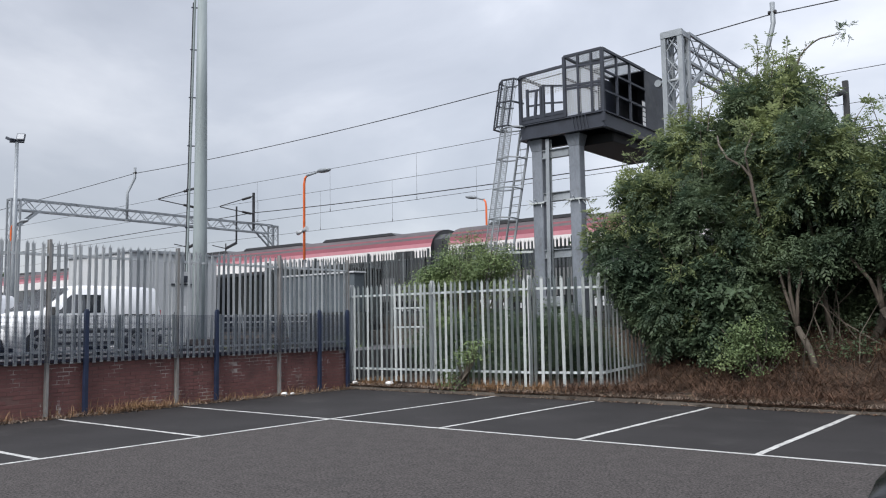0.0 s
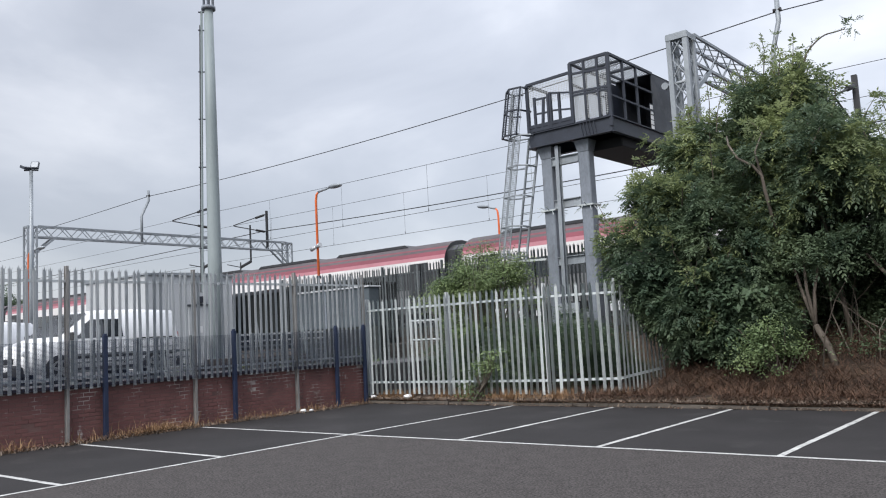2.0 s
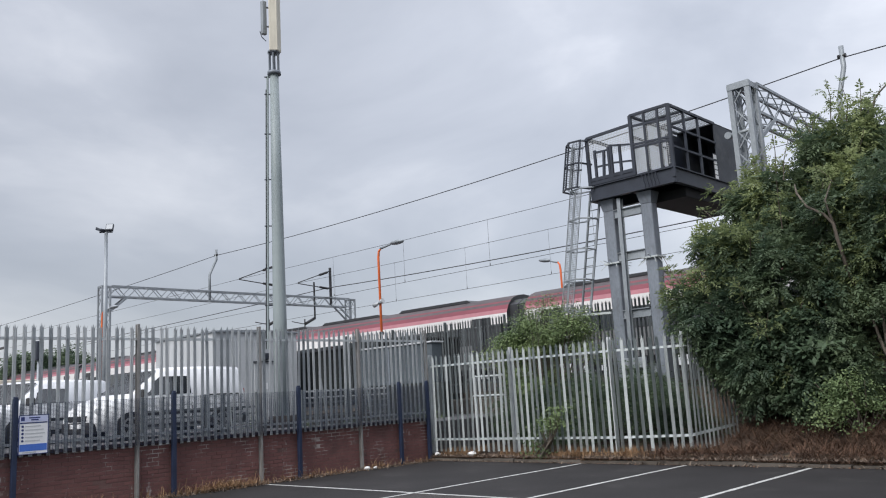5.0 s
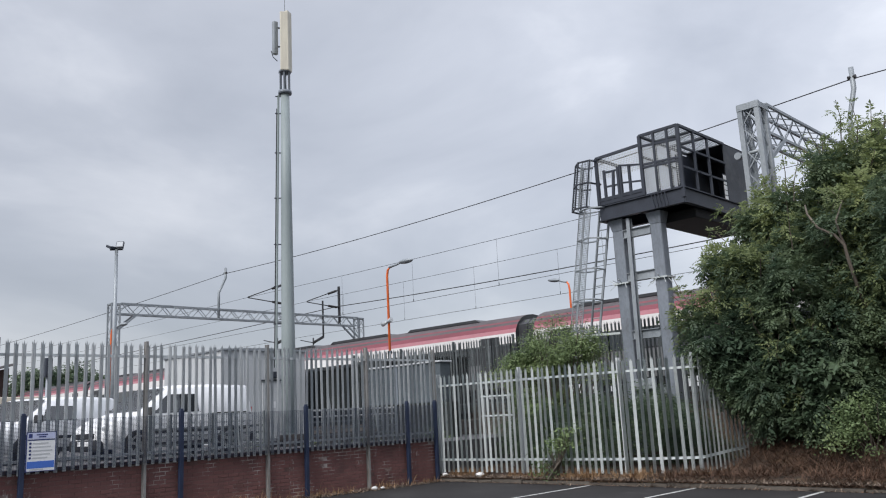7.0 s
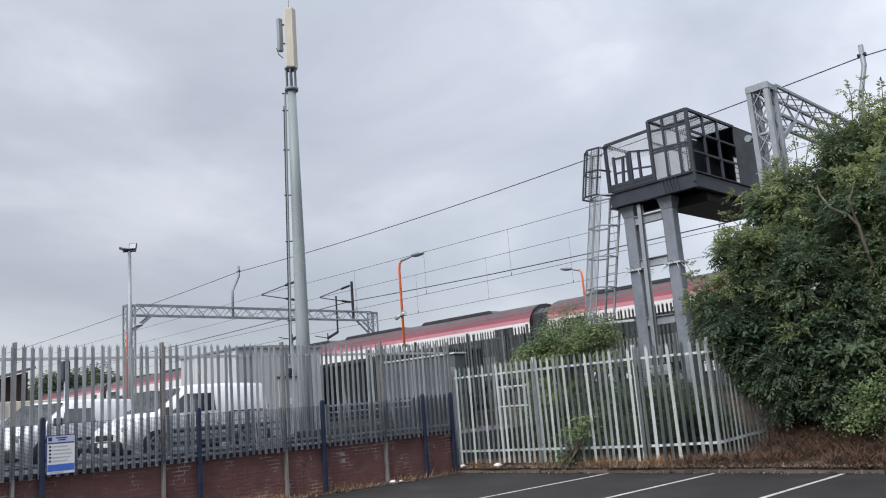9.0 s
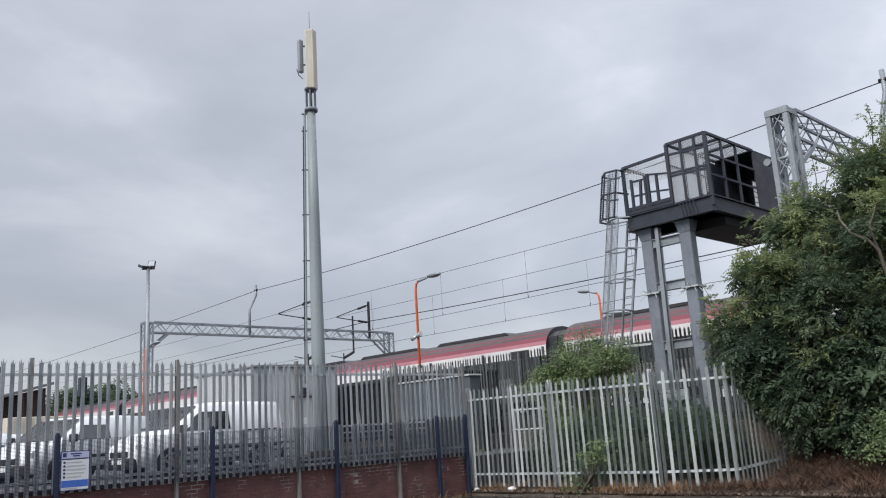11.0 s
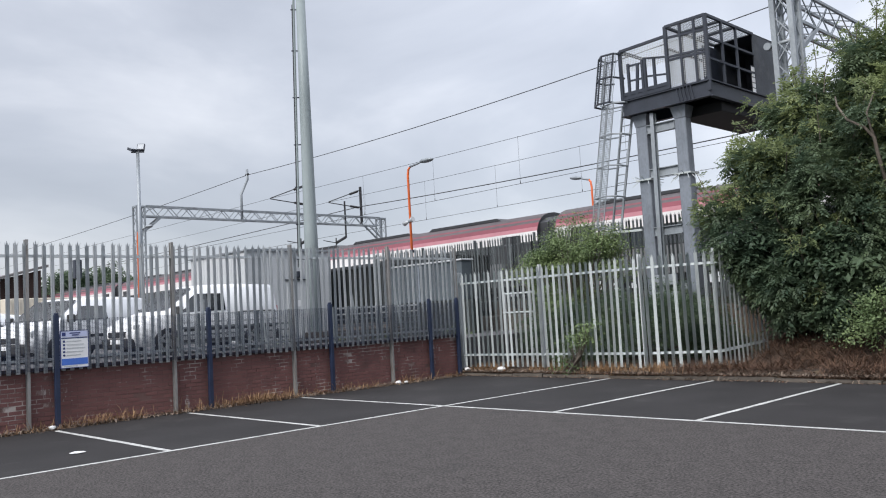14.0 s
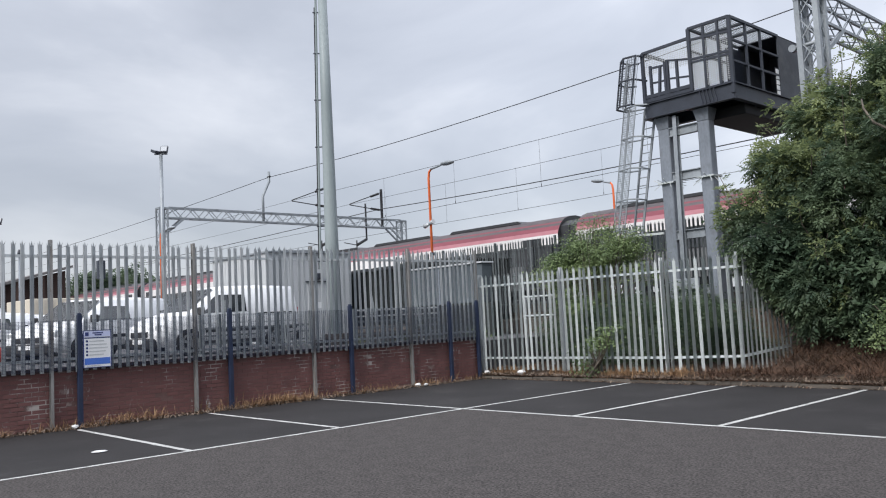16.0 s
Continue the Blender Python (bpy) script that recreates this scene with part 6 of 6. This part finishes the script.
def sign():
    s = thing("notice_sign", "white and blue notice board fixed to the mesh fence", "sign", (-4.45, -4.57, 1.0))
    x = -4.452
    y0, y1, z0, z1 = -4.80, -4.34, 1.03, 1.66
    part("board", B(x - 0.012, y0, z0, x, y1, z1), M_WHITE, s)
    part("frame", box(box(box(box(bmesh.new(), x - 0.014, y0 - 0.012, z0 - 0.012, x + 0.004, y0, z1 + 0.012), x - 0.014, y1, z0 - 0.012, x + 0.004, y1 + 0.012, z1 + 0.012),
                          x - 0.014, y0, z1, x + 0.004, y1, z1 + 0.012), x - 0.014, y0, z0 - 0.012, x + 0.004, y1, z0), M_SIGNNAVY, s)

    def bar(name, a0, a1, b0, b1, m):
        part(name, B(x, y0 + a0 * (y1 - y0), z0 + b0 * (z1 - z0), x + 0.003, y0 + a1 * (y1 - y0), z0 + b1 * (z1 - z0)), m, s)
    bar("header_panel", 0.02, 0.98, 0.84, 0.99, M_SIGNLILAC)
    bar("header_rule", 0.02, 0.98, 0.795, 0.825, M_SIGNNAVY)
    part("emblem", B(x + 0.003, y0 + 0.02, z0 + 0.87 * (z1 - z0), x + 0.006, y0 + 0.08, z0 + 0.97 * (z1 - z0)), M_SIGNNAVY, s)
    for k, (a0, a1) in enumerate(((0.32, 0.72), (0.40, 0.66))):
        part("title_bar", B(x + 0.003, y0 + a0 * (y1 - y0), z1 - 0.045 - k * 0.035, x + 0.006, y0 + a1 * (y1 - y0), z1 - 0.025 - k * 0.035), M_SIGNNAVY, s)
    for k in range(5):
        zc = 0.72 - k * 0.095
        c = Vector((x, y0 + 0.09 * (y1 - y0) + 0.01, z0 + zc * (z1 - z0)))
        part("icon", tube(bmesh.new(), [c, c + Vector((0.004, 0, 0))], 0.02, 12), M_SIGNNAVY, s)
        bar("text_bar", 0.20, random.uniform(0.7, 0.93), zc - 0.016, zc + 0.016, M_CABIN)
    bar("blue_panel", 0.02, 0.98, 0.07, 0.25, M_SIGNBLUE)
    bar("footer_bar", 0.1, 0.6, 0.02, 0.05, M_CABIN)


def kerb():
    k = tagged(new("kerb"), "low weathered concrete kerb along the bays", "kerb", kind="structure")
    bm = box(bmesh.new(), 0, -0.07, -0.05, 0.905, 0.07, 0.085)
    for v in bm.verts:
        if v.co.z > 0 and v.co.y < 0:
            v.co.y += 0.02
    me = mesh_of("kerb_stone", bm, M_KERB)
    for v in me.vertices:
        v.co.z += 0.012 * noise.noise(v.co * 7)
    for i in range(26):
        place("kerb_stone", me, k, Matrix.Translation((-4.6 + i * 0.915, 5.02 + random.gauss(0, 0.012), random.gauss(-0.02, 0.010))) @ Euler((random.gauss(0, 0.02), random.gauss(0, 0.004), random.gauss(0, 0.010))).to_matrix().to_4x4())


def strands(name, places, material, label, length, width, droop, category, seed):
    """Fine dry stalks lying and standing on the ground, as one object."""
    rng = np.random.default_rng(seed)
    vs, fs = [], []
    for x, y, z, k in places:
        a = rng.uniform(0, math.tau)
        up = rng.uniform(*droop)
        L = length * rng.uniform(0.4, 1.3) * k
        d = np.array([math.cos(a) * math.cos(up), math.sin(a) * math.cos(up), math.sin(up)])
        s = np.array([-math.sin(a), math.cos(a), 0]) * width * rng.uniform(0.6, 1.4)
        p = np.array([x, y, z])
        q, r = p + d * L * 0.55, p + d * L + np.array([0, 0, -0.18 * L])
        i = len(vs)
        vs += [tuple(p - s), tuple(p + s), tuple(q + s * 0.8), tuple(q - s * 0.8), tuple(r)]
        fs += [(i, i + 1, i + 2, i + 3), (i + 3, i + 2, i + 4)]
    ob = place(name, soup(name, vs, fs, material))
    tagged(ob, label, category, kind="stuff")


def ground_cover():
    rng = np.random.default_rng(11)
    pts = []
    for i in range(26000):
        x, y = rng.uniform(1.4, 16), 5.08 + abs(rng.normal(0, 2.0))
        if noise.noise(Vector((x * 1.1, y * 1.1, 0))) > -0.25 and (x > 2.6 or y < 5.9 or (x > 2.25 and y > 7.3)):
            pts.append((x, y, bank_height(x, y), 1))
    for i in range(4200):
        x, y = rng.uniform(1.0, 16), rng.uniform(4.97, 5.5)
        if noise.noise(Vector((x * 1.3, y * 1.3, 9))) > -0.15:
            pts.append((x, y, max(0.06, bank_height(x, y) - 0.01), 0.8))
    for i in range(17000):
        x, y = rng.uniform(2.5, 14), rng.uniform(5.5, 9.2)
        pts.append((x, y, bank_height(x, y), rng.uniform(0.7, 1.3)))
    strands("dead_bracken", pts, M_TWIG, "tangled dead brown bracken on the bank", 0.42, 0.0045, (0.0, 0.75), "dead plants", 12)
    pts = []
    for i in range(5200):
        x, y = rng.uniform(-4.4, 2.6), rng.uniform(5.06, 5.6)
        if noise.noise(Vector((x * 1.6, y * 2, 5))) > -0.05:
            pts.append((x, y, bank_height(x, y), 1))
    for i in range(2600):
        y = rng.uniform(-7, 5.2)
        if noise.noise(Vector((y * 0.9, 1, 7))) > -0.05:
            pts.append((-4.60 + abs(rng.normal(0, 0.10)), y, 0.0, rng.uniform(0.7, 1.4)))
    for c, n in (((-4.55, -0.9), 260), ((-4.55, 0.5), 120), ((-4.55, -2.2), 160), ((-4.55, -4.3), 120), ((-4.55, 3.3), 90)):
        for i in range(n):
            pts.append((c[0] + abs(rng.normal(0, 0.09)), c[1] + rng.normal(0, 0.5), 0.0, rng.uniform(1.0, 2.4)))
    for c, n in (((-4.5, -0.9), 420), ((-4.5, -4.0), 200), ((-0.3, 5.2), 500), ((0.9, 5.25), 300)):
        for i in range(n):
            x, y = c[0] + abs(rng.normal(0, 0.10)) if c[0] < -4 else c[0] + rng.normal(0, 0.4), c[1] + rng.normal(0, 0.35 if c[0] < -4 else 0.10)
            pts.append((x, y, 0.06 if y < 5.06 else bank_height(x, y), 1.1))
    strands("dry_grass", pts, M_STRAW, "straw-coloured dry grass along the wall and fence", 0.20, 0.004, (0.05, 1.25), "dry grass", 13)
    rngl = np.random.default_rng(21)
    n = 6000
    c = np.stack([rngl.uniform(-4.4, 16, n), 5.06 + np.abs(rngl.normal(0, 0.9, n)), np.zeros(n)], 1)
    c[:, 2] = [bank_height(a, b) + 0.02 for a, b, _ in c]
    w = np.stack([-4.60 + np.abs(rngl.normal(0, 0.14, 1400)), rngl.uniform(-8, 5, 1400), np.full(1400, 0.015)], 1)
    strands("pale_litter", [(-4.58 + abs(a), b, 0.01, 1) for a, b in zip(rngl.normal(0, 0.16, 2600), rngl.uniform(-7, 5, 2600))]
            + [(a, b, 0.11 if b > 4.95 else 0.01, 1) for a, b in zip(rngl.uniform(-4.5, 13, 3600), 5.12 - np.abs(rngl.normal(0, 0.13, 3600)))],
            M_LITTER, "pale scraps of dead stalk and grit at the foot of the wall and kerb", 0.11, 0.009, (0.1, 0.9), "litter", 22)
    e = np.stack([rngl.uniform(-4.5, 12, 2600), 5.03 - np.abs(rngl.normal(0, 0.10, 2600)) + 0.05, np.zeros(2600)], 1)
    e[:, 2] = np.where(e[:, 1] > 4.96, 0.10, 0.012)
    c, n = np.concatenate([c, w, e]), n + 4000
    v, f = leaf_cloud(c, np.tile(np.array([0, 0, 1.2]), (n, 1)), 0.055, rngl)
    ob = place("fallen_leaves", soup("fallen_leaves", [tuple(p) for p in v], [tuple(int(k) for k in q) for q in f], M_TWIG))
    tagged(ob, "fallen brown leaves on the verge", "leaf litter", kind="stuff")
    rngw = np.random.default_rng(31)
    lobes = [(rngw.uniform(-4.2, 0.9), rngw.uniform(6.0, 9.2), rngw.uniform(0.35, 1.5), rngw.uniform(0.35, 0.75)) for _ in range(64)]
    lobes += [(2.45 + 0.22 * k, 7.75 + 0.16 * k, bank_height(2.45 + 0.22 * k, 7.75 + 0.16 * k) + 0.25, 0.32) for k in range(7)]
    for _ in range(34):
        x, y = rngw.uniform(4.2, 12.5), rngw.uniform(6.5, 8.8)
        lobes.append((x, y, bank_height(x, y) + 0.2, rngw.uniform(0.18, 0.38)))
    ob = place("undergrowth", crown_mesh("undergrowth", lobes, 240, 0.07, M_LEAF, rngw, clump=0.16, shell=0.8))
    tagged(ob, "dark green weeds inside the fenced plot and under the trees", "weeds", kind="stuff")
    lobes = [(rngw.uniform(-14, -6), rngw.uniform(2.5, 8.0), 1.0, rngw.uniform(0.15, 0.35)) for _ in range(18)]
    ob = place("yard_weeds", crown_mesh("yard_weeds", lobes, 110, 0.06, M_LEAF_BUSH, rngw, clump=0.12, shell=0.8, ground=False))
    tagged(ob, "low green weeds in the yard below the mast", "weeds", kind="stuff")


def bare_branches():
    """Thin bare stems in the shade under the trees."""
    rng = np.random.default_rng(41)
    b = thing("brushwood", "bare grey-brown stems in the shade under the trees", "branches", (7.0, 7.5, 0.7))
    for k in range(40):
        x, y = rng.uniform(4.6, 11), rng.uniform(6.6, 8.6)
        p = Vector((x, y, bank_height(x, y) - 0.05))
        q = p + Vector((rng.normal(0, 0.7), rng.normal(0, 0.4), rng.uniform(0.7, 2.2)))
        mid = p + (q - p) * 0.35 + Vector((rng.normal(0, 0.12), rng.normal(0, 0.12), 0.1))
        mid2 = p + (q - p) * 0.7 + Vector((rng.normal(0, 0.16), rng.normal(0, 0.12), 0.12))
        part("stem", tube(bmesh.new(), [p, mid, mid2, q], rng.uniform(0.008, 0.02), 5, 0.005), M_BARK, b)
    for label, foot, fork, tips, r in MANY_STEMS:
        t = thing("tree", label, "tree", (foot[0], foot[1], bank_height(foot[0], foot[1])), "trees on the bank")
        foot, fork = Vector((foot[0], foot[1], bank_height(foot[0], foot[1]) - 0.08)), Vector(fork)
        bole = part("trunk", tube(bmesh.new(), [foot, (foot + fork) / 2 + Vector((0.05, 0, 0)), fork], r, 8, r * 0.75), M_BARK, t)
        for tip in tips:
            tip = Vector(tip)
            k = (fork + tip) / 2 + Vector((rng.normal(0, 0.05), 0.05, 0.05))
            part("limb", tube(bmesh.new(), [fork, k, tip], r * 0.6, 7, r * 0.3), M_BARK, bole)
        place("leaves", crown_mesh("leaves", [(*tip, 0.5) for tip in tips], 330, 0.08, M_LEAF, rng, clump=0.14, shell=0.8), t)
    o = thing("tree", "pale crooked limbs showing through the dark green crown", "tree", (5.35, 7.6, bank_height(5.35, 7.6)), "trees on the bank")
    bole = part("trunk", tube(bmesh.new(), [(5.35, 7.6, bank_height(5.35, 7.6) - 0.1), (5.4, 7.65, 1.8), (5.35, 7.6, 2.6)], 0.075, 8, 0.06), M_BARK, o)
    part("trunk", tube(bmesh.new(), [(6.2, 8.0, bank_height(6.2, 8.0) - 0.1), (6.1, 8.0, 1.9), (6.0, 7.9, 3.0)], 0.06, 8, 0.04), M_BARK, o)
    for pts, r in OUTER_LIMBS:
        part("limb", tube(bmesh.new(), pts, r, 7, r * 0.4), M_BARK, bole)
    sp = thing("sapling", "thin arching stem with a leafy tip above the trees", "plant", (4.7, 9.3, 0.9))
    knots = [Vector(p) for p in [(4.7, 9.3, 0.9), (4.75, 9.2, 4.0), (4.95, 9.5, 6.2)] + SPRIG]
    pts = []
    for k in range(len(knots) - 1):
        a, b, c, d = knots[max(0, k - 1)], knots[k], knots[k + 1], knots[min(len(knots) - 1, k + 2)]
        for i in range(5):
            u = i / 5
            pts.append(0.5 * (2 * b + (c - a) * u + (2 * a - 5 * b + 4 * c - d) * u * u + (3 * b - a - 3 * c + d) * u ** 3))
    pts.append(knots[-1])
    part("stem", tube(bmesh.new(), pts, 0.03, 6, 0.012), M_BARK, sp)
    place("leaves", crown_mesh("leaves", [(*SPRIG[-1], 0.16), (SPRIG[-1][0] + 0.16, SPRIG[-1][1], SPRIG[-1][2] + 0.02, 0.14)], 1400, 0.16, M_LEAF, rng, ground=False, feather=True), sp)


OUTER_LIMBS = (
    ([(5.35, 7.6, 2.6), (5.2, 7.0, 3.5), (5.16, 6.75, 4.19), (5.14, 6.72, 4.45), (4.99, 6.70, 4.67), (4.69, 6.72, 4.88), (4.50, 6.8, 5.2), (4.3, 7.3, 5.5)], 0.042),
    ([(5.15, 6.75, 4.42), (5.10, 6.72, 4.62), (5.04, 6.75, 4.95), (5.1, 7.1, 5.4)], 0.03),
    ([(6.0, 7.9, 3.0), (5.96, 7.0, 4.44), (6.0, 6.95, 4.7), (6.12, 7.0, 5.04), (6.2, 7.5, 5.5)], 0.035),
)
MANY_STEMS = (
    ("slender tree with several bare stems from one foot", (6.11, 6.98), (5.80, 7.0, 1.42), [(5.50, 7.05, 2.55), (5.69, 7.0, 2.7), (5.96, 7.0, 2.6)], 0.075),
    ("leaning bare-stemmed tree in the shade of the bank", (7.60, 7.6), (7.21, 7.6, 1.75), [(6.70, 7.6, 2.75), (7.25, 7.7, 2.8)], 0.09),
)
SPRIG = [(5.30, 9.81, 7.39), (5.46, 9.85, 7.71), (5.76, 9.93, 7.97), (6.05, 10.0, 8.02), (6.22, 10.03, 8.04)]


def weeds():
    shrub("green weed growing through the fence", (-1.15, 5.14, 0.15), [(-1.3, 5.06, 0.34, 0.22), (-1.05, 5.08, 0.58, 0.20), (-0.8, 5.10, 0.85, 0.16), (-0.6, 5.12, 1.1, 0.10)], M_LEAF_BUSH, 51, 1500, 0.075)
    shrub("tall wispy weed above the bush", (-3.5, 8.5, 0.3), [(-3.35, 8.5, 4.0, 0.16), (-3.4, 8.5, 3.65, 0.2), (-3.8, 8.4, 3.7, 0.12)], M_LEAF_BUSH, 52, 260, 0.06)


def litter():
    rng = np.random.default_rng(61)
    for x, y, z, r, lab in ((-3.25, 5.09, 0.17, 0.10, "crumpled white plastic bag on the verge"), (-4.40, 5.07, 0.16, 0.07, "crumpled white plastic bag on the verge"),
                            (-4.40, 2.75, 0.05, 0.07, "white scrap of rubbish beside the wall"), (-4.35, 2.95, 0.04, 0.05, "white scrap of rubbish beside the wall"),
                            (-1.15, -5.75, 0.012, 0.10, "flat white scrap on the asphalt"), (-4.35, -5.0, 0.05, 0.06, "white scrap of rubbish beside the wall")):
        bm = bmesh.new()
        bmesh.ops.create_icosphere(bm, subdivisions=2, radius=r)
        for v in bm.verts:
            v.co *= 1 + 0.35 * noise.noise(v.co * 18 + Vector((x, y, 0)))
            v.co.z *= 0.6 if z > 0.03 else 0.08
            v.co += Vector((x, y, z))
        solid("rubbish", bm, M_BAG, lab, "litter", "scraps of rubbish")


def pipe_rack():
    g = thing("pipe_rack", "low rack of pale pipes inside the fenced plot", "pipes", (-4.3, 7.0, 0.2))
    for x in (-4.72, -3.82):
        part("post", B(x - 0.025, 6.98, 0.15, x + 0.025, 7.03, 2.08), M_GALV_OLD, g)
    for z in (2.03, 1.515):
        part("pipe", tube(bmesh.new(), [(-4.8, 7.0, z), (-3.74, 7.0, z)], 0.025, 8), M_GALV, g)


def far_greenery():
    s = thing("bush", "distant dark green tree clump beyond the yard", "bush", (-76, 24, 1.9))
    rng = np.random.default_rng(71)
    place("leaves", crown_mesh("leaves", [(-76.3, 22.1, 6.3, 2.4), (-76.0, 24.4, 6.5, 2.4), (-76.8, 20.0, 5.7, 2.0), (-75.5, 26.3, 5.5, 1.9), (-76, 23, 4.4, 2.6)], 60, 0.34, M_LEAF, rng, clump=0.4, ground=False), s)
    part("trunk", tube(bmesh.new(), [(-76, 23.5, 1.9), (-76, 23.5, 6)], 0.3, 8, 0.1), M_BARK, s)
    for i in range(9):
        t = thing("tree", "dark tree far beyond the railway", "tree", (8 + i * 8, 46 + (i % 3) * 4, 1.9), "far trees")
        x, y = 8 + i * 8, 46 + (i % 3) * 4
        place("crown", crown_mesh("crown", [(x, y, 5.0, 3.2), (x + 2.5, y + 1, 4.2, 2.5)], 14, 0.4, M_LEAF, rng, clump=0.5, ground=False), t)
        part("trunk", tube(bmesh.new(), [(x, y, 1.9), (x, y, 5)], 0.25, 8, 0.12), M_BARK, t)


brown_building()
cream_container()
lamp_box()
cap_post()
drums()
sign()
kerb()
ground_cover()
bare_branches()
weeds()
pipe_rack()
litter()
far_greenery()
brick_wall()
